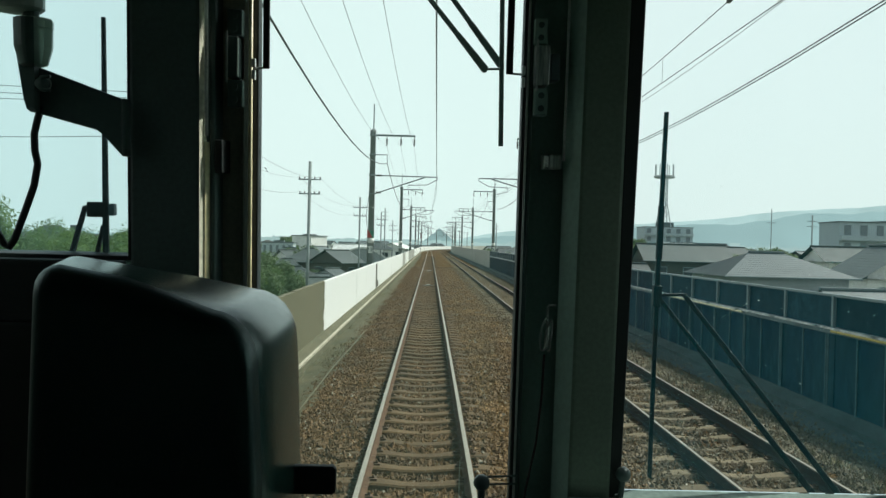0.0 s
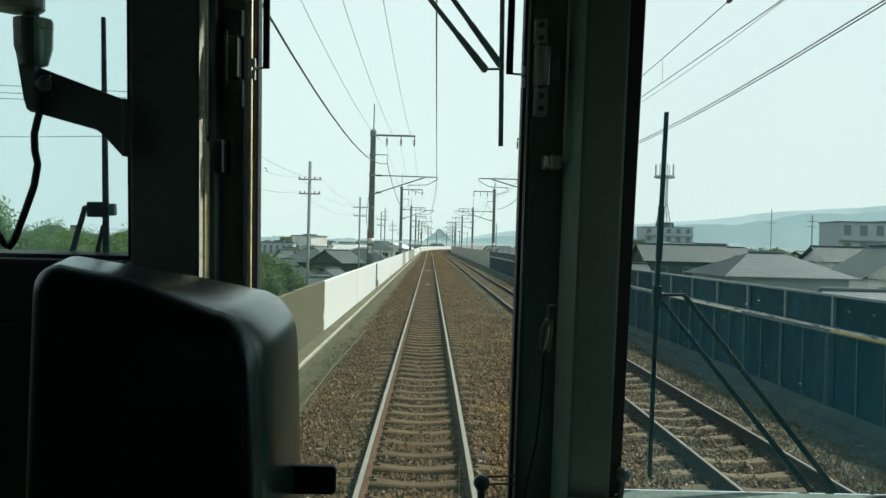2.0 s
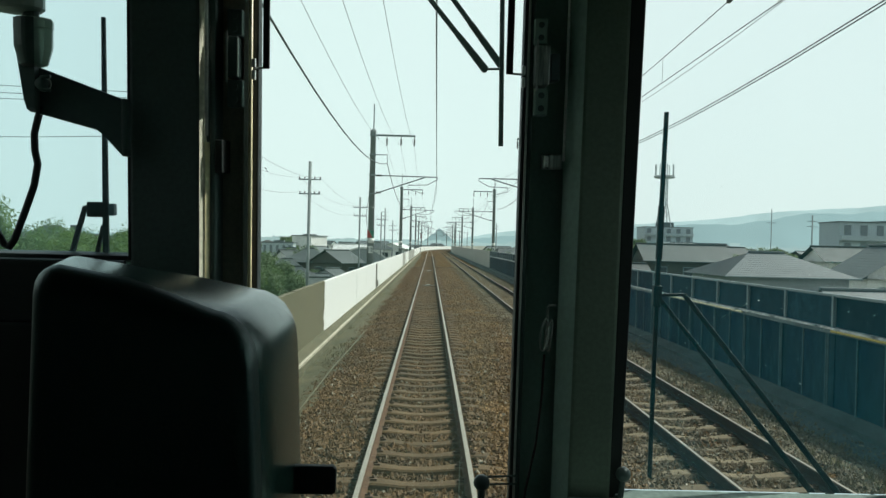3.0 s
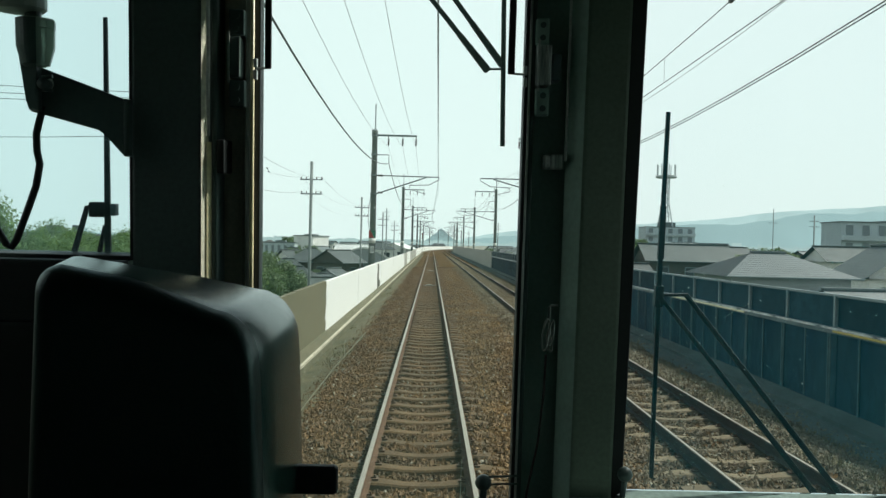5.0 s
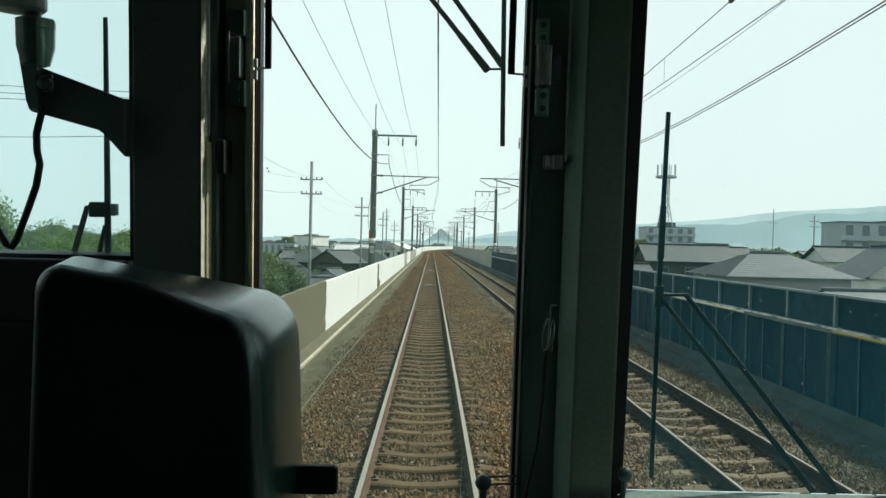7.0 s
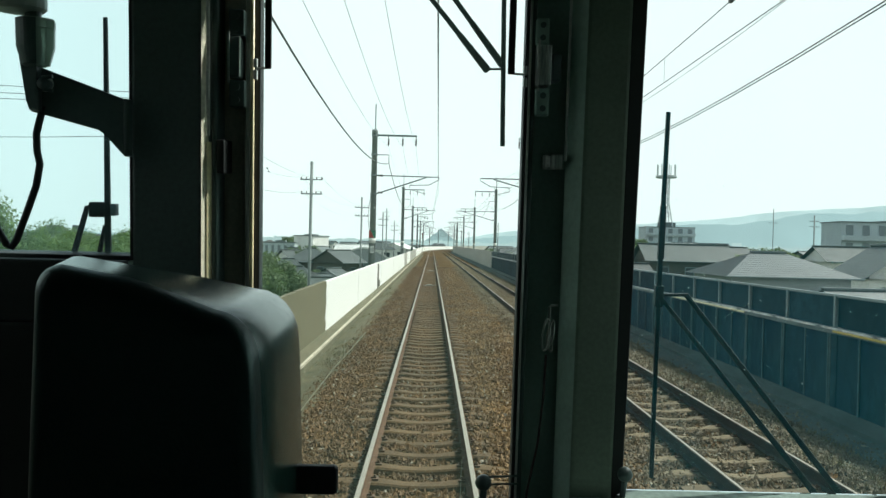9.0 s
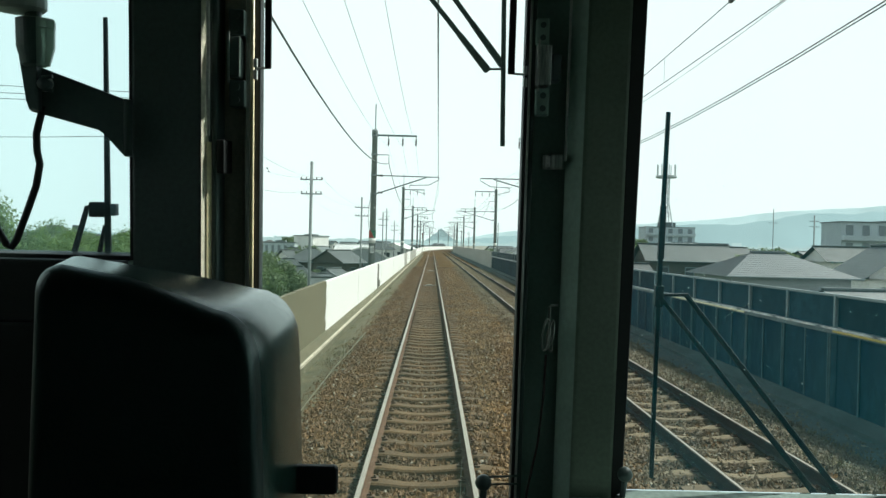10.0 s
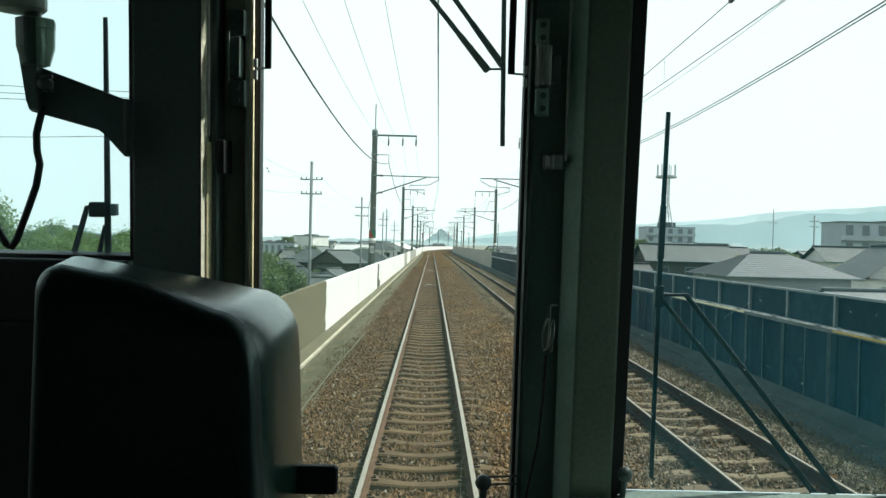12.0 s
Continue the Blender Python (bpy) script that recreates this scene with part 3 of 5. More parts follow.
me_lo = finish("lower_sheet", boxes((-0.02, 0.02, 0.004, 1.776, -0.30, 1.10)), M["steel_low"])
me_post = finish("post", boxes((-0.03, 0.03, -0.032, 0.032, 1.20, 1.72), bevel=0.006), M["steel_grey"])
me_rib = finish("rib", boxes((-0.02, 0.0, -0.016, 0.016, -0.25, 1.09), bevel=0.004), M["steel_dark"])
me_top = finish("top_rail", boxes((-0.03, 0.03, 0.0, 1.778, 1.70, 1.745), bevel=0.006), M["steel_grey"])
me_mid = finish("flange", boxes((-0.07, 0.05, 0.0, 1.778, 1.165, 1.20), bevel=0.004), M["flange"])
me_low = finish("beam", boxes((-0.03, 0.03, 0.0, 1.778, 1.095, 1.16), bevel=0.004), M["steel_mid"])
y = BAY0
k = 0
while y < 88:
    off = random.uniform(-0.010, 0.010)
    for me, x in ((me_up, 6.62), (me_lo, 6.64), (me_post, 6.585), (me_top, 6.60), (me_mid, 6.60), (me_low, 6.60)):
        ob = new(me.name, me)
        ob.parent = wall_r
        ob.matrix_basis = pose(x + (off if me in (me_up, me_lo) else 0), y, 0)
    for d in (0.20, 0.27, 1.06):
        ob = new("rib", me_rib)
        ob.parent = wall_r
        ob.matrix_basis = pose(6.615, y + d + (0.04 * (k % 3) if d > 1 else 0), 0)
    y += BAY
    k += 1
s = y
while s < 560:
    part("panel", loft([(6.56, -0.5), (6.70, -0.5), (6.70, 1.76), (6.56, 1.76)], s + 0.02, s + 5.98, 3), M["grey_wall"], wall_r)
    s += 6.0
part("end_panel", boxes((6.56, 6.70, -16, 6.02, -0.5, 1.76)), M["grey_wall"], wall_r)
hose = thing("yellow_pipe", "thin yellow pipe strapped along the steel barrier", "pipe")
part("pipe", tubes([(6.525, 6.2, 1.145), (6.525, 13.1, 1.145)], r=0.02), M["yellow"], hose)
part("far_pipe", tubes([(6.525, 16.9, 1.145), (6.525, 22.0, 1.145)], r=0.02), M["tan"], hose, "faded cream stretch of pipe")


# ======== catenary masts ========
def lettering(text, width, height, corner):
    """Upright figures in the built-in font, set to a width and height, their lower corner given, facing -y."""
    cu = bpy.data.curves.new("figures", "FONT")
    cu.body, cu.extrude, cu.resolution_u = text, 0.004, 3
    ob = bpy.data.objects.new("figures", cu)
    me = bpy.data.meshes.new_from_object(ob)
    bpy.data.objects.remove(ob)
    bm = bmesh.new()
    bm.from_mesh(me)
    bpy.data.meshes.remove(me)
    xs, ys = [v.co.x for v in bm.verts], [v.co.y for v in bm.verts]
    kx, ky, x0, y0 = width / (max(xs) - min(xs)), height / (max(ys) - min(ys)), min(xs), min(ys)
    for v in bm.verts:
        v.co = Vector((corner[0] + (v.co.x - x0) * kx, corner[1] - v.co.z * 0.25, corner[2] + (v.co.y - y0) * ky))
    return bm


def catenary_mast(side, reach, number="", flag=False):
    """side: +1 where the arms point to +x. The mast stands at its local origin, rail level at z 0."""
    t = thing("catenary_mast", "tall grey concrete mast with steel arms for the overhead line", "catenary mast", "masts along the line")
    q = side
    bm = bmesh.new()
    lathe(bm, [(0.185, -0.6), (0.145, 8.35), (0.165, 8.36), (0.165, 8.56), (0.11, 8.60)], 14)
    part("mast", bm, M["pole"], t, smooth=True)
    part("lightning_rod", tubes([(0.02, 0, 8.55), (0.02, 0, 10.0)], r=0.035, n=6), M["arm"], t)
    bm = lathe(bmesh.new(), [(0.178, 2.35), (0.178, 2.62)], 14)
    part("marker_band", bm, M["white"], t, "faded white band", smooth=True)
    plate_ = part("number_plate", boxes((-0.12, 0.12, -0.225, -0.205, 1.80, 2.18), bevel=0.004), M["white"], t, "small white number plate")
    if number:
        part("figures", lettering(number, 0.19, 0.27, (-0.095, -0.2275, 1.855)), M["black"], plate_, "black figures")
    else:
        for dx in (-0.05, 0.05):
            part("figure_bar", boxes((dx - 0.03, dx + 0.03, -0.229, -0.2255, 1.86, 2.12)), M["black"], plate_)
    if flag:
        sign = part("warning_plate", boxes((-0.19, 0.19, -0.215, -0.197, 2.64, 3.04), bevel=0.003), M["sign_green"], t, "square plate, half red and half green")
        bm = bmesh.new()
        va = [[bm.verts.new((x, y, z)) for x, z in ((-0.187, 2.643), (0.10, 2.643), (-0.10, 3.037), (-0.187, 3.037))] for y in (-0.219, -0.2155)]
        bm.faces.new(va[0])
        bm.faces.new(va[1][::-1])
        for k in range(4):
            bm.faces.new((va[0][k], va[1][k], va[1][(k + 1) % 4], va[0][(k + 1) % 4]))
        part("red_half", bm, M["sign_red"], sign, "faded red half")
        part("reflector", lathe(bmesh.new(), [(0.0, -0.205), (0.05, -0.20), (0.055, -0.17)], 12, at=(0.09, 0, 4.30), axis="Y"), M["white"], t, "small pale disc")
        part("down_cable", tubes([(-0.15, -0.02, 5.0), (-0.20, -0.02, 4.6), (-0.255, -0.02, 4.1), (-0.25, -0.02, 3.6), (-0.19, -0.02, 3.0), (-0.185, -0.02, 1.2)], r=0.014, n=6), M["wire"], t, "thin dark cable beside the shaft")
    arm = part("feeder_arm", boxes(*[(min(0, q * 2.32), max(0, q * 2.32), -0.05, 0.05, 8.24, 8.34)], bevel=0.008), M["arm"], t)
    for d in (0.76, 1.54, 2.27):
        bm = bmesh.new()
        lathe(bm, [(0.02, 8.24), (0.02, 8.12), (0.06, 8.10), (0.03, 8.06), (0.06, 8.02), (0.03, 7.98), (0.06, 7.94), (0.03, 7.90), (0.05, 7.86), (0.02, 7.72)], 8, at=(q * d, 0, 0))
        part("insulator", bm, M["insul"], arm)
    br = part("cable_bracket", tubes([(q * 0.1, 0, 7.22), (q * 0.80, 0, 7.22), (q * 0.80, 0, 6.78)], r=0.028, n=6), M["arm"], t)
    part("upper_tube", tubes([(q * 0.1, 0, 6.08), (q * reach, 0, 6.06)], r=0.032), M["arm"], t)
    part("brace_tube", tubes([(q * 0.1, 0, 5.05), (q * (reach - 0.70), 0, 6.03)], r=0.034), M["arm"], t)
    part("registration_tube", tubes([(q * reach, 0, 6.06), (q * (reach + 0.02), 0, 5.94), (q * (reach - 0.55), 0, 5.62), (q * (reach - 1.62), 0, 5.58)], r=0.022, n=6), M["arm"], t)
    part("steady_arm", tubes([(q * (reach - 1.6), 0, 5.56), (q * (reach - 1.6), 0, 5.36), (q * (reach - 0.72), 0, 5.13)], r=0.018, n=6), M["arm"], t)
    for z in (6.08, 5.08):
        bm = bmesh.new()
        lathe(bm, [(0.035, q * 0.22), (0.07, q * 0.26), (0.035, q * 0.31), (0.07, q * 0.35), (0.035, q * 0.40), (0.07, q * 0.44), (0.035, q * 0.5)], 10, at=(0, 0, z + (0.06 if z < 6 else 0)), axis="X")
        part("insulator", bm, M["insul"], t)
    for z in (8.28, 7.22, 6.1, 5.06):
        part("clamp", lathe(bmesh.new(), [(0.182, z - 0.05), (0.182, z + 0.05)], 12), M["arm"], t)
    return t


LEFT_MASTS = [45.0 * i for i in range(-1, 10)]
RIGHT_MASTS = LEFT_MASTS
left_first = catenary_mast(1, 3.58)
left_first.matrix_basis = pose_on_line(LEFT_MASTS[3], -3.28)
marked = catenary_mast(1, 3.58, "10", True)
marked.matrix_basis = pose_on_line(LEFT_MASTS[2], -3.28)
right_first = catenary_mast(-1, 4.35)
right_first.matrix_basis = pose_on_line(RIGHT_MASTS[2], 6.95)
for i, s in enumerate(LEFT_MASTS):
    if i not in (2, 3):
        copy_thing(left_first, pose_on_line(s, -3.28))
    if i != 2:
        copy_thing(right_first, pose_on_line(s, 6.95))


# ======== overhead wires ========
def wire(label, masts, x, z, sag, r, wander=0.0, name="overhead_wire"):
    bm = bmesh.new()
    for i, (s0, s1) in enumerate(zip(masts, masts[1:])):
        n = 16
        g0, g1 = (wander if i % 2 else -wander), (-wander if i % 2 else wander)
        tube(bm, [on_line(s0 + (s1 - s0) * k / n, x + g0 + (g1 - g0) * k / n, z - 4 * sag * (k / n) * (1 - k / n)) for k in range(n + 1)], r, 5, caps=False)
    return tagged(part(name, bm, M["wire"], smooth=True), label, "wire", "overhead wires")


for x, sag in ((-2.52, 0.93), (-1.74, 0.92), (-1.01, 0.76)):
    wire("thin bare feeder wire under the mast arm", LEFT_MASTS, x, 7.70, sag, 0.006)
wire("thick dark feeder cable hung from short brackets", LEFT_MASTS, -2.48, 6.76, 1.31, 0.020)
wire("thin bare feeder wire under the mast arm", RIGHT_MASTS, 6.19, 7.70, 0.93, 0.006)
for x, z in ((6.18, 6.79), (6.09, 6.68)):
    wire("dark twin feeder cable hung from short brackets", RIGHT_MASTS, x, z, 1.17, 0.011)
for masts, c, wander in ((LEFT_MASTS, 0.10, -0.175), (RIGHT_MASTS, 3.76, 0.05)):
    wire("catenary messenger wire over the track", masts, c, 6.04, 0.56, 0.0065, wander)
    wire("taut contact wire over the track", masts, c, 5.18, 0.02, 0.0065, wander)
    bm = bmesh.new()
    for i, (s0, s1) in enumerate(zip(masts, masts[1:])):
        for k in range(1, 10):
            f = k / 10
            x = c + (wander if i % 2 else -wander) * (1 - 2 * f)
            tube(bm, [on_line(s0 + (s1 - s0) * f, x, 5.18), on_line(s0 + (s1 - s0) * f, x, 6.04 - 2.24 * f * (1 - f))], 0.003, 4, caps=False)
    tagged(part("dropper_wires", bm, M["wire"]), "thin droppers between messenger and contact wire", "wire", kind="stuff")
ball = thing("wire_connector", "dark round connector clamped on an overhead wire", "connector")
part("body", lathe(bmesh.new(), [(0.02, -0.07), (0.035, -0.03), (0.035, 0.03), (0.02, 0.07)], 10, at=(3.787, 10.5, 5.64), axis="Y"), M["insul"], ball)


# ======== utility poles of the town ========
def utility_pole(x, y, top, arms, label="slim concrete utility pole with crossarms and insulators", r=0.14):
    t = thing("utility_pole", label, "utility pole", "utility poles of the town", at=pose(x, y, GROUND - 0.2, 0, 0, random.uniform(-25, 25)))
    h = top - GROUND + 0.2
    part("pole", tubes([(0, 0, 0), (0, 0, h * 0.5), (0, 0, h)], r=r, n=10), M["pole"], t, smooth=True)
    for d, half in arms:
        c = part("crossarm", boxes((-half, half, -0.035, 0.035, h - d - 0.035, h - d + 0.035), bevel=0.008), M["arm"], t)
        for k in (-0.92, -0.45, 0.45, 0.92):
            part("insulator", lathe(bmesh.new(), [(0.02, 0), (0.045, 0.02), (0.025, 0.06), (0.045, 0.08), (0.02, 0.12)], 8, at=(half * k, 0, h - d + 0.035)), M["insul"], c)
    return t


ROW = (20.6, 45.5, 78.0, 112.0, 146.0, 182.0)        # a row of poles at the foot of the bank
for i, y in enumerate(ROW):
    utility_pole(-6.78, y, 6.8 - 0.004 * max(0, y - 45), ((1.0, 0.64), (1.8, 0.60)), r=0.085)
utility_pole(-11.5, 205, 11.0, ((1.0, 0.9), (2.0, 0.9)))
utility_pole(-14.5, 260, 12.0, ((1.2, 1.0), (2.4, 1.0)))
utility_pole(63.0, 150, 10.4, ((2.6, 0.9),), r=0.08)
utility_pole(56.5, 120, 8.0, ((0.9, 0.9), (1.7, 0.9)), r=0.10)
utility_pole(25, 210, 8.5, ((1.0, 0.9), (2.0, 0.9)))
utility_pole(21, 260, 9.5, ((1.0, 0.9), (2.0, 0.9)))
for dx, z, sag in ((-0.58, 5.92, 0.55), (0.58, 5.92, 0.55), (-0.5, 5.12, 0.6)):
    for y0, y1 in zip(ROW, ROW[1:]):
        p0, p1 = Vector((-6.78 + dx, y0, z)), Vector((-6.78 + dx, y1, z))
        bm = tubes([p0.lerp(p1, k / 12) - Vector((0, 0, 4 * sag * (k / 12) * (1 - k / 12))) for k in range(13)], r=0.006, n=5)
        tagged(part("power_line", bm, M["wire"]), "thin dark power line between utility poles", "wire", "power lines")

for dy, z0, z1 in ((0.0, 4.94, 7.0), (0.0, 6.0, 10.4), (0.15, 5.88, 9.9), (0.3, 5.8, 9.4)):
    p0, p1 = Vector((-6.78, 20.6 + dy, z0)), Vector((-46.0, 25.0 + dy, z1))
    bm = tubes([p0.lerp(p1, k / 12) - Vector((0, 0, 3.2 * (k / 12) * (1 - k / 12))) for k in range(13)], r=0.008, n=5)
    tagged(part("power_line", bm, M["wire"]), "thin dark power line crossing above the trees", "wire", "power lines")
utility_pole(-46.0, 25.0, 10.8, ((0.4, 0.9), (3.8, 0.8)), r=0.14)

# signal beside the line
sig = thing("railway_signal", "slim railway signal post with red-backed lamp heads", "railway signal", at=pose_on_line(236, -2.75, -0.15))
part("post", tubes([(0, 0, 0), (0, 0, 5.4)], r=0.07), M["steel_grey"], sig)
for z in (4.0, 4.9):
    hd = part("signal_head", boxes((-0.18, 0.18, -0.08, 0.08, z, z + 0.75), bevel=0.03), M["red"], sig)
    part("hood", lathe(bmesh.new(), [(0.10, -0.25), (0.10, -0.08)], 10, at=(0, 0, z + 0.45), axis="Y"), M["black"], hd)

# ======== houses ========
ROOFS = [material("roof_tiles_" + n, c, 0.55, var=0.25, scale=0.8, fine=5, bump=0.25, stretch=(1, 1, 1)) for n, c in
         (("grey", (0.088, 0.110, 0.103)), ("dark", (0.075, 0.092, 0.090)), ("brown", (0.13, 0.12, 0.105)), ("pale", (0.135, 0.160, 0.160)), ("orange", (0.28, 0.14, 0.09)), ("white", (0.78, 0.80, 0.77)))]
WALLS = [material("house_wall_" + n, c, 0.85, var=0.15, scale=0.5, fine=6, bump=0.08) for n, c in
         (("cream", (0.50, 0.47, 0.39)), ("white", (0.76, 0.76, 0.73)), ("grey", (0.36, 0.39, 0.395)), ("brown", (0.075, 0.075, 0.062)), ("pale_blue", (0.44, 0.50, 0.52)))]
ROOF_WORD = ("grey-tiled", "dark-tiled", "brown-tiled", "pale", "orange-tiled", "white metal")
WALL_WORD = ("cream", "white", "grey", "brown timber", "pale blue")


def house(x, y, w, d, eave, ridge, roof=0, wall=0, hip=0.0, turn=0.0, storeys=2, courses=True):
    """w runs across the local x, the ridge too; hip: how far the ridge ends stand in from the gables."""
    h, rz = eave - GROUND + 0.2, ridge - GROUND + 0.2
    shape = "hipped" if hip else "gabled"
    t = thing("house", f"{WALL_WORD[wall]} house with a {shape} {ROOF_WORD[roof]} roof", "house", "houses of the town", at=pose(x, y, GROUND - 0.2, 0, 0, turn))
    bm = boxes((-w / 2, w / 2, -d / 2, d / 2, 0, h))
    if not hip:
        for sx_ in (-1, 1):
            a_ = [bm.verts.new((sx_ * (w / 2 - q), yy, zz)) for q in (0, 0.15) for yy, zz in ((-d / 2, h - 0.01), (d / 2, h - 0.01), (0, rz - 0.12))]
            bm.faces.new(a_[:3])
            bm.faces.new(a_[3:][::-1])
    part("wall", bm, WALLS[wall], t)
    o = 0.55
    drop = o * (rz - h) / (d / 2)
    e0 = h - drop
    bm = bmesh.new()
    rows = 12 if courses else 1
    for sgn in (-1, 1):
        # overlapping courses, each with a small step at its lower edge
        for k in range(rows):
            f0, f1 = k / rows, (k + 1) / rows
            y0_, y1_ = sgn * (d / 2 + o) * (1 - f0), sgn * (d / 2 + o) * (1 - f1)
            z0_, z1_ = e0 + (rz - e0) * f0, e0 + (rz - e0) * f1
            hx0, hx1 = w / 2 + o - (hip + o) * f0 * (1 if hip else 0), w / 2 + o - (hip + o) * f1 * (1 if hip else 0)
            vs = [bm.verts.new(c) for c in ((-hx0, y0_, z0_ + 0.014), (hx0, y0_, z0_ + 0.014), (hx1, y1_, z1_ + 0.004), (-hx1, y1_, z1_ + 0.004), (-hx0, y0_, z0_), (hx0, y0_, z0_))]
            bm.faces.new(vs[:4])
            bm.faces.new((vs[4], vs[5], vs[1], vs[0]))
            if hip:
                for sx_ in (-1, 1):
                    ws = [bm.verts.new(c) for c in ((sx_ * hx0, -abs(y0_), z0_ + 0.014), (sx_ * hx0, abs(y0_), z0_ + 0.014), (sx_ * hx1, abs(y1_), z1_ + 0.004), (sx_ * hx1, -abs(y1_), z1_ + 0.004), (sx_ * hx0, -abs(y0_), z0_), (sx_ * hx0, abs(y0_), z0_))]
                    bm.faces.new(ws[:4])
                    bm.faces.new((ws[4], ws[5], ws[1], ws[0]))
    vs = [bm.verts.new(c) for c in ((-w / 2 - o, -d / 2 - o, e0), (w / 2 + o, -d / 2 - o, e0), (w / 2 + o, d / 2 + o, e0), (-w / 2 - o, d / 2 + o, e0))]
    bm.faces.new(vs)
    rf = part("roof", bm, ROOFS[roof], t)
    rx = w / 2 + (o if not hip else -hip)
    part("ridge_cap", boxes((-rx, rx, -0.16, 0.16, rz - 0.02, rz + 0.16), bevel=0.05), ROOFS[roof], rf)
    part("gutter", boxes((-w / 2 - o, w / 2 + o, -d / 2 - o - 0.1, -d / 2 - o, e0 - 0.04, e0 + 0.06), bevel=0.02), M["steel_grey"], rf)
    for st in range(storeys):
        zc = h - 1.55 - st * 2.7
        if zc < 1.0:
            break
        for face, length in (("y", w), ("x-", d), ("x+", d)):
            n = max(1, int(length / 2.8))
            for k in range(n):
                c = -length / 2 + length * (k + 0.5) / n
                if face == "y":
                    fr = ((c - 0.75, c + 0.75, -d / 2 - 0.05, -d / 2 + 0.02, zc - 0.6, zc + 0.6), (c - 0.67, c + 0.67, -d / 2 - 0.06, -d / 2 - 0.04, zc - 0.52, zc + 0.52))
                else:
                    g = -1 if face == "x-" else 1
                    fr = tuple((min(g * (w / 2 + a0), g * (w / 2 + a1)), max(g * (w / 2 + a0), g * (w / 2 + a1)), c - hw, c + hw, zc - hh, zc + hh) for a0, a1, hw, hh in ((-0.02, 0.05, 0.75, 0.6), (0.04, 0.06, 0.67, 0.52)))
                wi = part("window", boxes(fr[0]), M["steel_grey"], t)
                part("pane", boxes(fr[1]), M["house_pane"], wi)
    return t


# beside the line, right
house(31.8, 103.0, 10.4, 7.0, 1.25, 3.05, 0, 3, 0, 0)
house(22.8, 55, 7.6, 7.4, 1.0, 2.32, 3, 2, 2.6, 0)
house(35.4, 62, 7.0, 6.4, 1.0, 3.1, 0, 1, 0, 84)
house(45.0, 86, 8.0, 7.0, 1.75, 3.1, 0, 1, 0, -4)
house(27.0, 46.5, 8.0, 4.0, -0.35, 0.30, 3, 0, 0, 0, courses=False)
house(41.0, 112, 9, 8, 1.2, 2.9, 1, 2, 2.5, 12)
house(18.0, 82, 7, 6, -0.6, 0.9, 1, 2, 0, 5)
house(39.0, 128, 5, 5, 2.0, 3.3, 5, 1, 0, 10)
house(52.0, 140, 9, 7, 1.4, 3.0, 1, 2, 2.2, 0)
# beside the line, left
house(-20.6, 140, 7.4, 7.0, -0.9, 1.05, 1, 3, 2.9, 4)
house(-14.9, 131.0, 5.2, 6.0, -0.7, 0.95, 1, 3, 0, 58)
house(-23.6, 135, 4.4, 5.0, -2.0, -0.7, 1, 3, 1.2, 4)
house(-16.6, 114, 4.2, 4.6, -3.1, -2.2, 3, 0, 0, 6)
house(-20.4, 116, 4.6, 5, -3.2, -2.1, 1, 3, 1.6, 0)
house(-14.6, 122, 4.0, 5, -3.0, -1.7, 1, 2, 0, 70)
house(-17.6, 106, 5.0, 4.6, -2.2, -1.0, 1, 3, 1.4, -8)
house(-12.4, 98, 4.2, 4.0, -2.9, -2.0, 0, 1, 0, 20)
house(-24.8, 148, 4.6, 5.0, -0.8, 0.6, 1, 1, 0, 40)
house(-19.0, 200, 8.0, 6.0, 0.2, 1.7, 5, 1, 0, -6)
house(-27.0, 158, 6.5, 6, -0.6, 0.9, 1, 2, 2.0, -10)
house(-23.8, 172, 5.5, 6, -0.3, 1.2, 3, 1, 0, 64)
house(-14.5, 214, 9, 8, 0.8, 2.4, 1, 1, 2.6, 0)
house(-9.6, 232, 7, 8, 0.9, 2.3, 5, 1, 0, 70)
house(-17.5, 250, 9, 8, 1.0, 2.6, 3, 4, 0, 20)
house(-93, 202, 7, 6, 3.0, 4.4, 0, 0, 1.5, 12)
house(-46, 118, 9, 8, 0.4, 2.0, 0, 1, 2.4, -12)
house(-56, 150, 9, 8, 0.6, 2.2, 3, 2, 0, 10)

rnd = random.Random(11)
for ring in range(172):
    side = -1 if ring % 2 else 1
    y = rnd.uniform(120, 600)
    x = side * (16 + rnd.random() ** 1.3 * (0.62 * y)) + (4 if side > 0 else 0)
    if y < 130 or (x < 0 and y < 200 and x > -60) or (x < 0 and y < 330 and 0.10 < -x / y < 0.21):
        continue
    if y > BEND:
        x += max(0, y - BEND) ** 2 / (2 * RADIUS)
    top = rnd.uniform(0.6, 2.6) + (1.6 if x > 45 else 0)
    house(x, y, rnd.uniform(7, 12), rnd.uniform(6, 8), top - rnd.uniform(1.3, 1.9), top, rnd.choice((0, 0, 1, 1, 2, 3, 3) if side > 0 else (0, 0, 1, 1, 2, 3)), rnd.choice((0, 1, 1, 2, 3, 4)), rnd.choice((0, 2.2, 2.6)), rnd.uniform(-25, 25), courses=y < 150)


# ======== larger buildings ========
def block_building(x, y, w, d, top, wall, floors, bays, label, turn=0.0, name="apartment_building", balconies=True, penthouse=True):
    t = thing(name, label, "building", "larger buildings", at=pose(x, y, GROUND - 0.2, 0, 0, turn))
    h = top - GROUND + 0.2
    part("wall", boxes((-w / 2, w / 2, -d / 2, d / 2, 0, h)), WALLS[wall], t)
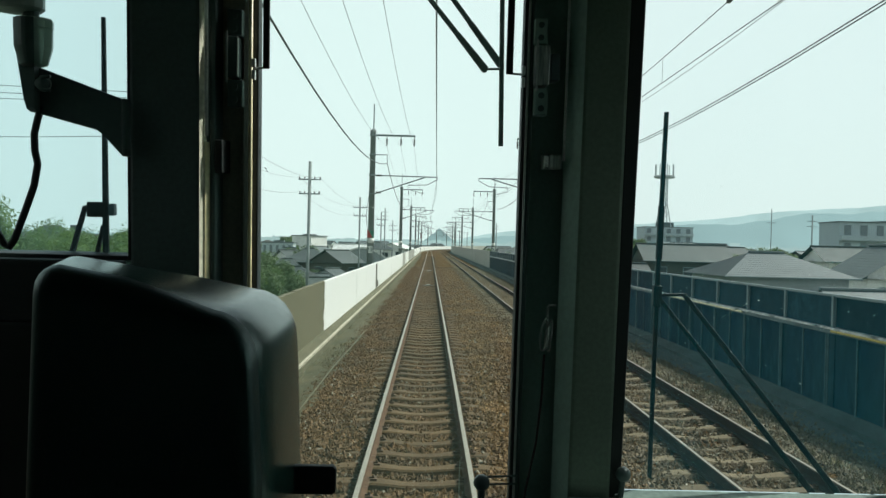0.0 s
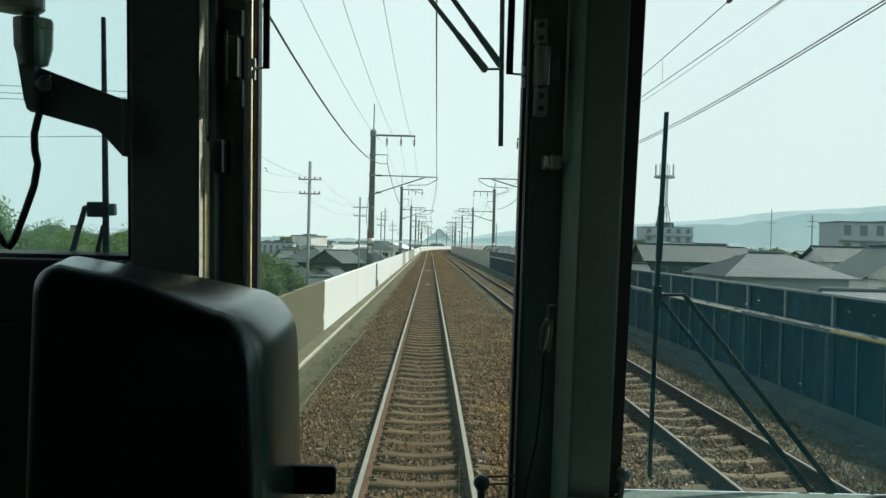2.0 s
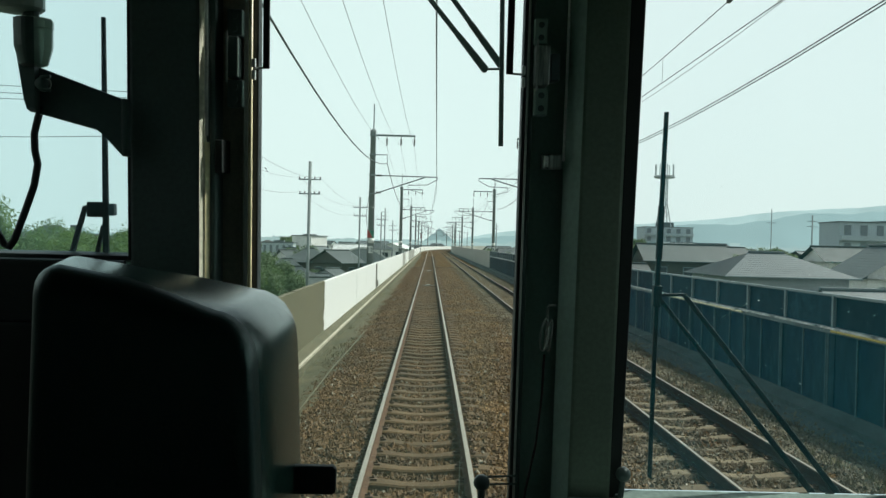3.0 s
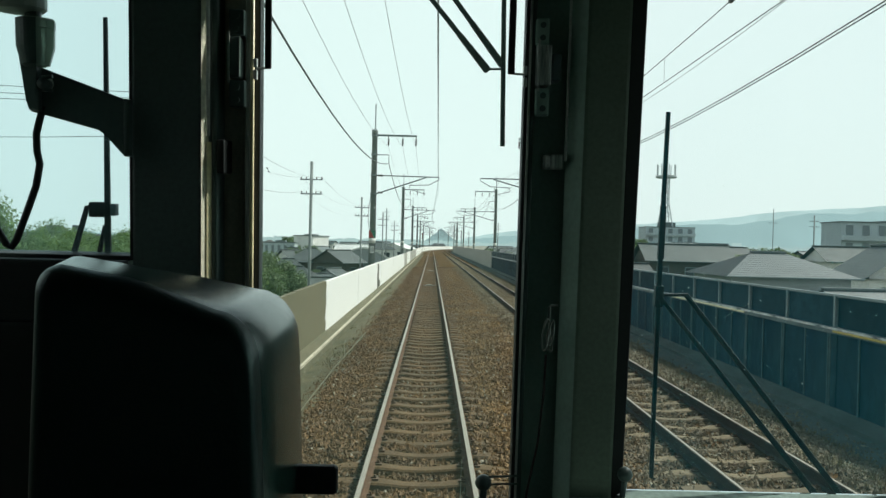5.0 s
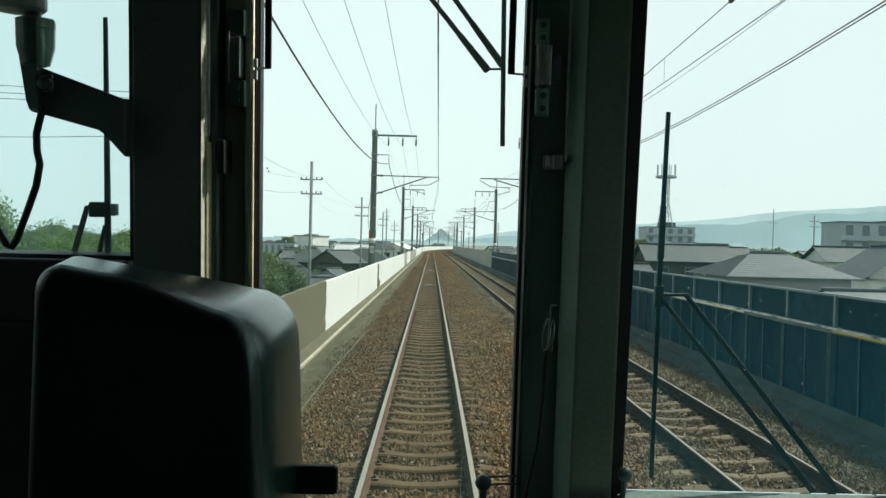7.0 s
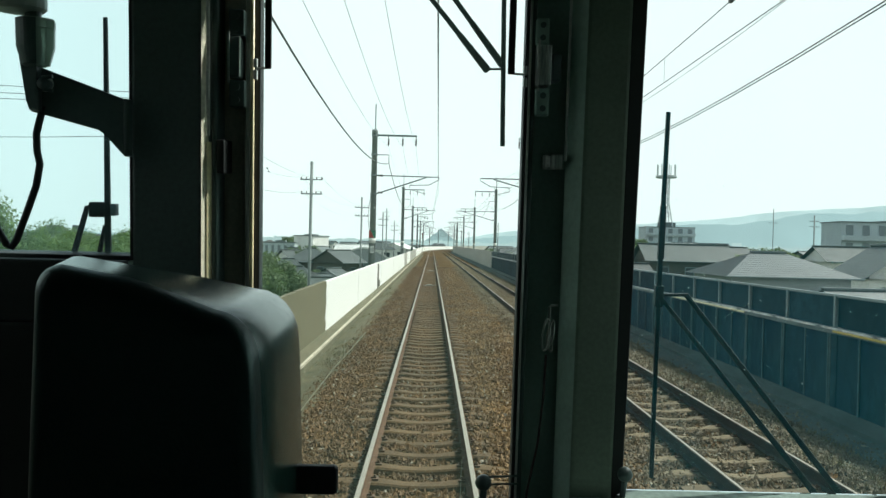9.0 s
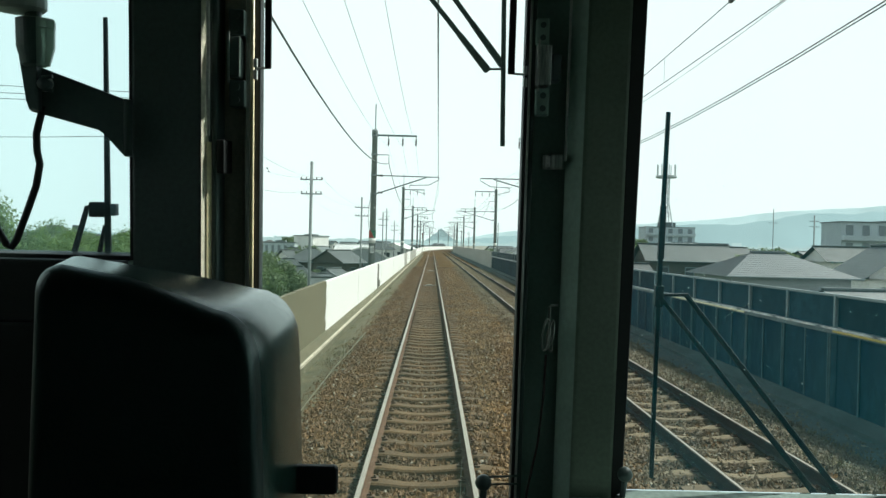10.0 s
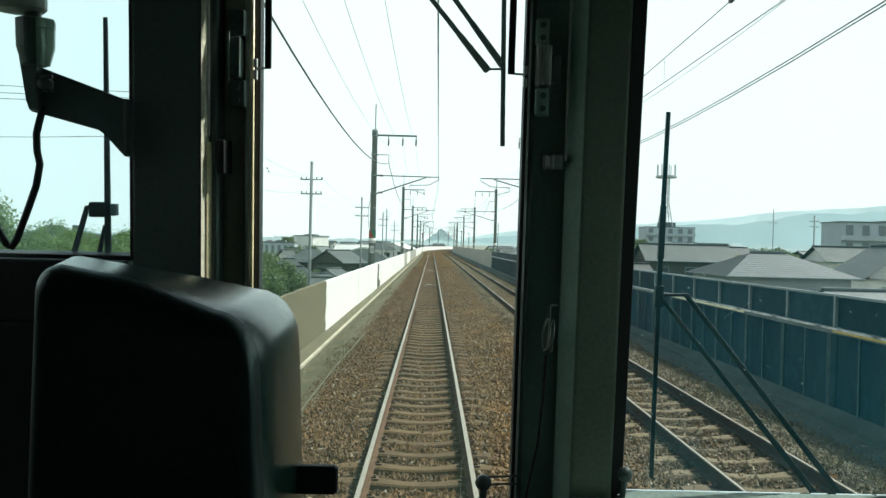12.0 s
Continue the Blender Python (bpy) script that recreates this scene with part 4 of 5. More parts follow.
    part("roof", boxes((-w / 2 - 0.2, w / 2 + 0.2, -d / 2 - 0.2, d / 2 + 0.2, h, h + 0.25), *([(-w / 6, w / 6, -1.5, 1.5, h + 0.25, h + (2.2 if balconies else 0.6))] if penthouse else [])), ROOFS[3], t)
    fh = h / floors
    for f in range(floors):
        for b in range(bays):
            c = -w / 2 + w * (b + 0.5) / bays
            hw = w / bays * 0.22
            wi = part("window", boxes((c - hw, c + hw, -d / 2 - 0.06, -d / 2 + 0.02, f * fh + 0.9, f * fh + fh - 0.5)), M["steel_grey"], t)
            part("pane", boxes((c - hw + 0.08, c + hw - 0.08, -d / 2 - 0.08, -d / 2 - 0.05, f * fh + 1.0, f * fh + fh - 0.6)), M["far_pane"], wi)
        if balconies:
            part("balcony", boxes((-w / 2, w / 2, -d / 2 - 1.2, -d / 2 - 0.1, f * fh - 0.1, f * fh + 0.9)), WALLS[wall], t)
    return t


block_building(85.0, 163, 9.5, 9, 8.6, 4, 4, 3, "pale grey four-storey apartment block with balconies", -2, penthouse=False)
block_building(96.5, 168, 11.0, 10, 9.0, 1, 4, 3, "white apartment block with balconies", -2, penthouse=False)
block_building(97, 337, 20, 12, 11.4, 4, 5, 5, "flat-roofed grey building below the radio mast")
block_building(-33.6, 228, 7.4, 6.4, 3.6, 1, 1, 0, "white flat-roofed commercial building in full sun", 62, "commercial_building", False)
block_building(-35.0, 190, 7.0, 8, 1.7, 4, 2, 5, "grey flat-roofed commercial building", 4, "commercial_building", False)


def arched_hall(x, y, w, d, eave, crown, turn=0.0):
    """A hall with a curved roof, its end wall towards the line."""
    t = thing("arched_hall", "grey hall with a curved roof and pale edge trim", "hall", at=pose(x, y, GROUND - 0.2, 0, 0, turn))
    h, c = eave - GROUND + 0.2, crown - eave
    curve = [(-w / 2 + w * i / 14, h + c * math.sin(math.pi * (0.12 + 0.76 * i / 14)) - c * math.sin(math.pi * 0.12)) for i in range(15)]
    part("wall", plate(bmesh.new(), [(-w / 2, 0), (w / 2, 0)] + curve[::-1], -d / 2, d / 2), WALLS[2], t)
    ends = lambda q, rise: [(px_ * q, pz_ + rise) for px_, pz_ in curve]
    rf = part("roof", plate(bmesh.new(), ends(1.03, 0.02) + ends(1.03, 0.20)[::-1], -d / 2 - 0.3, d / 2 + 0.3), ROOFS[3], t)
    part("trim", plate(bmesh.new(), ends(1.035, -0.10) + ends(1.035, 0.24)[::-1], -d / 2 - 0.42, -d / 2 - 0.305), WALLS[1], rf, "pale edge trim")
    part("door", boxes((-w * 0.22, w * 0.22, -d / 2 - 0.06, -d / 2 - 0.01, 0.0, h * 0.8), bevel=0.01), M["steel_mid"], t)
    return t


arched_hall(-13.9, 168, 9.0, 9, -0.7, 2.2, 4)
block_building(-86.5, 200, 4.4, 6, 2.5, 0, 3, 3, "cream three-storey building with open balconies", 10, "apartment_building")
block_building(60, 300, 30, 12, 3.8, 4, 2, 8, "pale flat-roofed commercial building", -4, "commercial_building", False)

M["mast_steel"] = material("pale_mast_steel", (0.48, 0.52, 0.52), 0.6, 0.1, var=0.15)
# radio mast
rm = thing("radio_mast", "steel lattice radio mast with a round platform and aerials", "radio mast", at=pose(96.4, 337, 11.6))
for i in range(4):
    a_ = i * math.pi / 2 + 0.785
    part("leg", tubes([(3.6 * math.cos(a_), 3.6 * math.sin(a_), 0), (1.5 * math.cos(a_), 1.5 * math.sin(a_), 10), (1.6 * math.cos(a_), 1.6 * math.sin(a_), 21)], r=0.22, n=6), M["mast_steel"], rm)
for z in (2, 6, 10, 14, 18):
    rr = 3.6 - 2.1 * min(z, 10) / 10
    c = [(rr * math.cos(i * math.pi / 2 + 0.785), rr * math.sin(i * math.pi / 2 + 0.785), z) for i in range(5)]
    part("bracing", tubes(*[(c[i], c[i + 1]) for i in range(4)], *[(c[i], (c[i + 1][0] * 0.85, c[i + 1][1] * 0.85, min(z + 4, 21))) for i in range(4)], r=0.09, n=5), M["mast_steel"], rm)
part("platform", lathe(bmesh.new(), [(3.9, 20.4), (4.3, 20.6), (4.3, 21.3), (3.9, 21.4)], 16), M["mast_steel"], rm)
for i in range(8):
    a_ = i * math.pi / 4
    part("aerial", tubes([(3.8 * math.cos(a_), 3.8 * math.sin(a_), 21.0), (3.8 * math.cos(a_), 3.8 * math.sin(a_), 26.0)], r=0.2, n=6), M["mast_steel"], rm)


# ======== trees ========
def tree_meshes(seed, height, spread, leaf, count, mat="leaf"):
    r = random.Random(seed)
    bm = bmesh.new()
    tube(bm, [(0, 0, 0), (0.1, 0.05, height * 0.3), (0.0, 0.1, height * 0.62)], height * 0.035, 8, r_end=height * 0.015)
    lobes = []
    for i in range(9):
        a_ = r.uniform(0, 6.28)
        q = r.uniform(0.25, 0.8) * spread
        z = height * r.uniform(0.42, 0.86)
        q *= 1.15 - abs(z / height - 0.55)
        end = Vector((q * math.cos(a_), q * math.sin(a_), z))
        tube(bm, [(0, 0, height * r.uniform(0.22, 0.4)), end * 0.5 + Vector((0, 0, height * 0.12)), end], height * 0.014, 6, r_end=height * 0.004)
        lobes.append((end, r.uniform(0.30, 0.5) * spread))
    lobes.append((Vector((0, 0, height * 0.84)), 0.38 * spread))
    trunk = finish("trunk", bm, M["bark"])
    vs, fs = [], []
    for i in range(count):
        c, rad = r.choice(lobes)
        d = Vector((r.gauss(0, 1), r.gauss(0, 1), r.gauss(0, 1))).normalized()
        p = c + d * rad * r.uniform(0.55, 1.08) * (0.85 + 0.3 * noise.noise(d * 2.2 + c))
        nrm = (d + Vector((r.uniform(-0.8, 0.8), r.uniform(-0.8, 0.8), r.uniform(-0.4, 0.9)))).normalized()
        tx = nrm.orthogonal().normalized()
        ty = nrm.cross(tx)
        g = r.uniform(0, 6.28)
        tx, ty = tx * math.cos(g) + ty * math.sin(g), ty * math.cos(g) - tx * math.sin(g)
        sz = leaf * r.uniform(0.6, 1.3)
        b = len(vs)
        vs += [p - tx * sz, p + ty * sz * 0.45 + nrm * sz * 0.1, p + tx * sz, p - ty * sz * 0.45 + nrm * sz * 0.1]
        fs.append((b, b + 1, b + 2, b + 3))
    me = bpy.data.meshes.new("crown")
    me.from_pydata([v[:] for v in vs], [], fs)
    me.materials.append(M[mat])
    return trunk, me


TREES = [tree_meshes(3, 6.5, 3.2, 0.20, 5200), tree_meshes(7, 8.0, 3.6, 0.24, 5200), tree_meshes(9, 5.0, 3.0, 0.18, 4200),
         tree_meshes(13, 10.5, 3.0, 0.075, 46000, "leaf_light"), tree_meshes(17, 8.6, 3.9, 0.075, 52000, "leaf_light"),
         tree_meshes(23, 6.8, 3.1, 0.10, 24000)]


def tree(x, y, k, scale, label="broad leafy green tree among the houses"):
    t = thing("tree", label, "tree", "trees of the town", at=pose(x, y, GROUND - 0.25, 0, 0, (x * 37 + y * 11) % 360) @ Matrix.Scale(scale, 4))
    for nm, me in zip(("trunk", "crown"), TREES[k]):
        ob = new(nm, me)
        ob.parent = t


tree(-13.3, 66, 5, 1.0)
tree(-21.3, 147, 2, 1.32, "small dark round tree behind a house")
tree(-26.0, 151, 0, 0.95)
tree(-18.2, 127, 2, 0.62)
tree(-14.2, 103, 2, 0.55)
tree(-24.0, 126, 2, 0.75)
tree(-14.6, 69, 2, 1.1)
tree(-13.0, 74, 2, 0.9)
tree(18.3, 75, 2, 1.05)
tree(-15.8, 25.8, 3, 0.94, "tall feathery light green tree at the foot of the bank")
tree(-14.0, 31.5, 4, 0.88, "broad light green tree at the foot of the bank")
tree(-15.4, 36.5, 4, 0.92, "broad light green tree at the foot of the bank")
tree(-17.4, 43.0, 4, 0.88, "broad light green tree at the foot of the bank")
tree(-18.5, 31.0, 3, 0.82, "tall feathery light green tree at the foot of the bank")
tree(-11.6, 52.0, 5, 0.98, "dark round tree below the parapet")
tree(-47, 92, 0, 1.05)
tree(-49, 120, 1, 0.95)
for x, y, k, s_ in ((62, 160, 0, 1.3), (70, 172, 2, 1.6), (58, 150, 2, 1.5), (66, 150, 1, 1.0), (27, 112, 1, 1.1), (30, 122, 0, 1.2), (25.5, 118, 2, 1.5), (60, 260, 1, 1.6), (70, 270, 0, 1.7), (44, 126, 2, 1.6), (49, 130, 0, 1.25), (53, 128, 2, 1.45), (59, 138, 0, 1.3), (36, 150, 1, 1.05)):
    tree(x, y, k, s_)
rnd = random.Random(5)
for i in range(70):
    side = -1 if i % 2 else 1
    y = rnd.uniform(85, 400)
    x = side * (18 + rnd.random() * 0.6 * y) + (max(0, y - BEND) ** 2) / (2 * RADIUS)
    tree(x, y, rnd.randrange(3), rnd.uniform(0.7, 1.15))

# distant hills, glowing, with the haze painted into their colour
bm = bmesh.new()
ridge = []
for i in range(421):
    az = radians(-60 + i * 150 / 420)
    dist = 2600
    deg = math.degrees(az)
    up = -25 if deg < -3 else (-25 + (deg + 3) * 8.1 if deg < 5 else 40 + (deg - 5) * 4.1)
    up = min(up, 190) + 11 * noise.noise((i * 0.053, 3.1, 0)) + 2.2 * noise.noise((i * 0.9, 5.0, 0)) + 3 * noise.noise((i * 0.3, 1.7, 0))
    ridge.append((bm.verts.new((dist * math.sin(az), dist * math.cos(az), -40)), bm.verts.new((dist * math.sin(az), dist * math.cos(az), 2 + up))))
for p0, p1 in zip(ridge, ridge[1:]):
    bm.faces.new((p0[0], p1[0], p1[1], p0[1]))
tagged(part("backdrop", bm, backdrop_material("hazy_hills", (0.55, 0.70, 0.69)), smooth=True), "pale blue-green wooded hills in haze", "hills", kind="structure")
bm = bmesh.new()
crest = []
for i in range(41):
    az = radians(-0.97 + i * 3.2 / 40)
    q = abs(i - 20) / 20
    up = 23 * math.cos(min(1.0, q * 1.05) * math.pi / 2) ** 1.3 + 8 * math.exp(-(q / 0.16) ** 2) + 1.8 * noise.noise((i * 0.35, 8.0, 0)) + 0.9 * noise.noise((i * 1.1, 2.0, 0))
    crest.append((bm.verts.new((1500 * math.sin(az), 1500 * math.cos(az), -30)), bm.verts.new((1500 * math.sin(az), 1500 * math.cos(az), up))))
for p0, p1 in zip(crest, crest[1:]):
    bm.faces.new((p0[0], p1[0], p1[1], p0[1]))
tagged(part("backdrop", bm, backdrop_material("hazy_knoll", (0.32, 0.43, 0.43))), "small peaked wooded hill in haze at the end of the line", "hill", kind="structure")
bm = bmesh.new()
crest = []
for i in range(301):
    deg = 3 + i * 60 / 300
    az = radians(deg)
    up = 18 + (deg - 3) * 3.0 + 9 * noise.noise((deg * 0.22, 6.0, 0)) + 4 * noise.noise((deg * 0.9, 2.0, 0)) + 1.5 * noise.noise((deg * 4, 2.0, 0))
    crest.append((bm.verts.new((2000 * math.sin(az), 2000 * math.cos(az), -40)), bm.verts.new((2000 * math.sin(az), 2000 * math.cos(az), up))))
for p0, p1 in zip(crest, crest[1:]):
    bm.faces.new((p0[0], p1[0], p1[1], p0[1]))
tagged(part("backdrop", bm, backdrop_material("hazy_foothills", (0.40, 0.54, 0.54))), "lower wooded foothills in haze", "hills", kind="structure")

# far rooftops, glowing, with the pale haze painted into their colour
rnd = random.Random(17)
bm = bmesh.new()
deg = -42.0
while deg < 62:
    wide = rnd.choice((0.12, 0.18, 0.25, 0.4, 0.6))
    base = 6.6 + 2.4 * noise.noise((deg * 0.35, 4.0, 0)) + (2.5 if deg > 12 else 0)
    top = base + rnd.uniform(-1.2, 1.4) + (rnd.uniform(2, 5) if rnd.random() < 0.10 else 0)
    peak = top + (rnd.uniform(0.8, 1.8) if rnd.random() < 0.45 else 0.0)
    ring = []
    for f, z in ((0, -8), (1, -8), (1, top), (0.5, peak), (0, top)):
        az = radians(deg + f * wide)
        ring.append(bm.verts.new((1250 * math.sin(az), 1250 * math.cos(az), z)))
    bm.faces.new(ring)
    deg += wide
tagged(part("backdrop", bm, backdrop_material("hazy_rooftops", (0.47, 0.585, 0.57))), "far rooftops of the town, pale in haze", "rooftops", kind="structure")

# ======== the cab: leaning front wall with a centre door, two windscreens, driver's place ========
FRONT = pose(0, 1.9, 2.40, 4.6, 0, 0)          # local x across, y outwards, z up along the leaning wall
LOW, HIGH = -1.36, 0.94

wall_f = thing("wall_front", "dark grey-green painted front wall of the driving cab", "wall", kind="structure", at=FRONT)


def front(name, *dims, mat="cab", parent=None, bevel=0.004, label=""):
    return part(name, boxes(*dims, bevel=bevel), M[mat], parent or wall_f, label)


def wedge(name, x0, y0, x1, y1, z0, z1, mat, parent, label=""):
    """A strip with a slanting face from (x0, y0) to (x1, y1), solid behind."""
    bm = bmesh.new()
    back = max(y0, y1) + 0.004
    pr = [(x0, y0), (x1, y1), (x1, back), (x0, back)]
    va, vb = ([bm.verts.new((x, y, z)) for x, y in pr] for z in (z0, z1))
    bm.faces.new(va)
    bm.faces.new(vb[::-1])
    for k in range(4):
        bm.faces.new((va[k], vb[k], vb[(k + 1) % 4], va[(k + 1) % 4]))
    return part(name, bm, M[mat], parent, label)


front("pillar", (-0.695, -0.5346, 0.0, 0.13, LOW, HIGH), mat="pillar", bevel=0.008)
wedge("edge_strip", -0.5343, -0.004, -0.5262, 0.024, LOW, HIGH, "worn_edge", wall_f, "worn beige edge strip")
wedge("cream_strip", -0.5259, 0.012, -0.5185, 0.024, LOW, 0.222, "tan", wall_f, "cream-painted edge")
front("dark_strip", (-0.5259, -0.5185, 0.022, 0.10, 0.224, HIGH), mat="black")
front("dark_strip", (-0.5182, -0.5060, 0.024, 0.10, LOW, HIGH), mat="black")
part("bright_bead", tubes([(-0.5190, -0.002, 0.235), (-0.5190, -0.002, HIGH)], r=0.0042, n=10), M["latch"], wall_f, "thin bright metal bead", smooth=True)
front("jamb", (-0.5346, -0.462, 0.100, 0.13, LOW, HIGH), mat="door_brown")
front("jamb", (0.236, 0.3435, 0.100, 0.13, LOW, HIGH), mat="cab")
part("bright_bead", tubes([(0.3085, 0.030, 0.20), (0.3085, 0.030, HIGH)], r=0.0032, n=10), M["latch"], wall_f, "thin bright metal bead", smooth=True)
wedge("edge_strip", 0.3130, 0.055, 0.3430, -0.004, LOW, HIGH, "cab_strip", wall_f, "grey-green edge strip")
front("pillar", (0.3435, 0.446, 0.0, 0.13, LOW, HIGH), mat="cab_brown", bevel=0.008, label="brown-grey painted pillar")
part("window_reveal", plate(bmesh.new(), [(0.4465, LOW), (0.4685, LOW), (0.4840, HIGH), (0.4465, HIGH)], 0.012, 0.13, bevel=0.003), M["rubber"], wall_f, "black rubber window reveal")
front("header", (-1.50, 1.34, -0.02, 0.14, HIGH, HIGH + 0.12), mat="cab")
front("lower_panel", (-1.50, -0.696, 0.0, 0.062, LOW, -0.06), mat="cab")
front("lower_panel", (0.4735, 1.34, 0.0, 0.062, LOW, -0.603), mat="ledge_paint")
front("corner_post", (-1.50, -1.44, 0.0, 0.13, -0.059, HIGH), mat="cab")
front("corner_post", (1.28, 1.34, 0.0, 0.13, -0.602, HIGH), mat="cab")

# centre door
door = thing("door_1", "closed gangway door with a tall window and cream-edged frame", "door", kind="structure", at=FRONT)
front("stile", (-0.4618, -0.4490, 0.085, 0.12, LOW, HIGH), mat="door_brown", parent=door)
wedge("stile_edge", -0.4487, 0.066, -0.4325, 0.095, LOW, HIGH, "pillar", door, "dark brown door edge")
part("cream_bead", tubes([(-0.4330, 0.064, LOW), (-0.4330, 0.064, HIGH)], r=0.0050, n=10), M["tan"], door, "cream-painted bead", smooth=True)
front("seal", (-0.4320, -0.4170, 0.078, 0.12, -0.80, 0.80), mat="rubber", parent=door, label="black rubber seal")
front("seal", (0.2105, 0.2200, 0.070, 0.12, -0.80, 0.80), mat="rubber", parent=door, label="black rubber seal")
part("bright_bead", tubes([(0.2222, 0.068, LOW), (0.2222, 0.068, HIGH)], r=0.0028, n=10), M["latch"], door, "thin bright metal bead", smooth=True)
front("stile", (0.2243, 0.2358, 0.066, 0.12, LOW, HIGH), mat="black", parent=door)
front("top_rail", (-0.4320, 0.2250, 0.07, 0.12, 0.801, HIGH), mat="cab", parent=door)
front("bottom_rail", (-0.4320, 0.2250, 0.07, 0.12, LOW, -0.801), mat="cab", parent=door)
pane = front("pane", (-0.4170, 0.2105, 0.092, 0.098, -0.80, 0.80), mat="glass_clear", parent=door, bevel=0, label="clear window pane")
pane.visible_shadow = False


def latch(x0, x1, x2, x3, x4, x5, label, plates, case):
    t = thing("door_latch", label, "latch", "latches of the door", at=FRONT)
    up = front("upper_plate", (x0, x1, 0.042, 0.099, 0.470, 0.530), mat=plates, parent=t)
    for z in (0.485, 0.514):
        part("screw", lathe(bmesh.new(), [(0.0070, 0.038), (0.0070, 0.042)], 12, at=((x0 + x1) / 2, 0, z), axis="Y"), M["black"], up)
    front("bolt_case", (x2, x3, 0.030, 0.099, 0.374, 0.467), mat=case, parent=t, label="scratched steel bolt case")
    part("edge", tubes([(x3, 0.030, 0.376), (x3, 0.030, 0.466)], r=0.0016, n=8), M["latch"], t, "bright worn edge")
    front("bolt_rod", (x2 + 0.002, x2 + 0.006, 0.024, 0.030, 0.360, 0.478), mat="latch", parent=t)
    low = front("lower_plate", (x4, x5, 0.046, 0.099, 0.306, 0.369), mat=plates, parent=t)
    for z in (0.322, 0.352):
        part("screw", lathe(bmesh.new(), [(0.0075, 0.041), (0.0075, 0.046)], 12, at=((x4 + x5) / 2, 0, z), axis="Y"), M["black"], low)
    return t


latch(-0.484, -0.448, -0.484, -0.456, -0.484, -0.447, "dark steel door latch on the jamb", "black", "black")
latch(0.232, 0.262, 0.234, 0.266, 0.236, 0.268, "scratched steel door latch on the jamb", "cab_strip", "scratched")
t = thing("stop_block", "small worn grey stop on the door jamb", "door stop", at=FRONT)
front("block", (0.270, 0.292, 0.03, 0.099, 0.386, 0.448), mat="steel_mid", parent=t)
t = thing("catch_plate", "small worn steel catch plate on the door jamb", "catch", "catches", at=FRONT)
front("plate", (0.262, 0.304, 0.032, 0.099, 0.180, 0.215), mat="scratched", parent=t)
front("tongue", (0.262, 0.272, 0.022, 0.032, 0.184, 0.211), mat="latch", parent=t)
t = thing("catch_plate", "small dark catch box on the door jamb", "catch", "catches", at=FRONT)
front("plate", (-0.5055, -0.488, 0.02, 0.099, 0.150, 0.228), mat="rubber", parent=t)

# safety chain on the jamb
chain = thing("safety_chain", "short steel safety chain hanging from a hook", "chain", at=FRONT)
part("hook", tubes([(0.303, 0.03, -0.142), (0.287, 0.022, -0.142), (0.283, 0.020, -0.146), (0.283, 0.020, -0.190)], r=0.0030), M["chain"], chain)


def loop(cx, cz, hw, hh, y, tilt):
    pts = [(cx + hw * math.cos(q) + tilt * math.sin(q), y + 0.004 * math.sin(q * 2), cz + hh * math.sin(q)) for q in [2 * math.pi * i / 20 for i in range(21)]]
    return tubes(pts, r=0.0028, n=8)


part("link", loop(0.2765, -0.212, 0.0085, 0.038, 0.016, 0.003), M["chain"], chain)
part("link", loop(0.2885, -0.208, 0.0065, 0.030, 0.022, 0.004), M["chain"], chain)
part("link", loop(0.2870, -0.236, 0.0050, 0.018, 0.028, -0.003), M["chain"], chain)
cord = thing("cord", "thin dark red cord hanging beside the door", "cord", at=FRONT)
part("strand", tubes([(0.280, 0.03, -0.262), (0.278, 0.03, -0.36), (0.268, 0.03, -0.48), (0.246, 0.03, -0.60), (0.236, 0.035, -0.75)], r=0.003, n=6), material("red_cord", (0.022, 0.010, 0.009), 0.8), cord)

# door knob with its rods
knob = part("door_handle", tubes([(0.125, 0.0, -0.70), (0.160, 0.03, -0.70)], r=0.008), M["black"], door, "black ball knob on thin steel rods")
bm = bmesh.new()
bmesh.ops.create_uvsphere(bm, u_segments=20, v_segments=12, radius=0.0195, matrix=pose(0.137, 0.0, -0.570))
part("ball", bm, M["black"], knob, smooth=True)
part("stem", tubes([(0.137, 0.0, -0.58), (0.136, 0.0, -0.66), (0.139, 0.03, -0.70)], r=0.009), M["black"], knob)
part("rod", tubes([(0.150, 0.0, -0.556), (0.222, 0.005, -0.553)], r=0.0028), M["black"], knob)
part("rod", tubes([(0.150, 0.0, -0.574), (0.222, 0.005, -0.573)], r=0.0028), M["black"], knob)
knob2 = part("pillar_knob", tubes([(0.460, 0.0, -0.60), (0.475, 0.012, -0.60)], r=0.007), M["black"], wall_f, "black ball knob")
bm = bmesh.new()
bmesh.ops.create_uvsphere(bm, u_segments=20, v_segments=12, radius=0.018, matrix=pose(0.475, -0.004, -0.541))
part("ball", bm, M["black"], knob2, smooth=True)
part("stem", tubes([(0.475, -0.004, -0.55), (0.472, 0.0, -0.60)], r=0.007), M["black"], knob2)

# windscreens
win1 = thing("window_1", "driver's windscreen with a black rubber seal", "window", kind="structure", at=FRONT)
pane = front("pane", (-1.44, -0.701, 0.055, 0.061, -0.059, HIGH), mat="glass_left", parent=win1, bevel=0, label="slightly dusty pane with painted haze")
pane.visible_shadow = False
front("seal", (-0.7045, -0.6955, 0.012, 0.10, -0.058, HIGH), mat="rubber", parent=win1, bevel=0.002)
front("seal", (-1.44, -0.7050, 0.012, 0.10, -0.059, -0.048), mat="rubber", parent=win1, bevel=0.002)
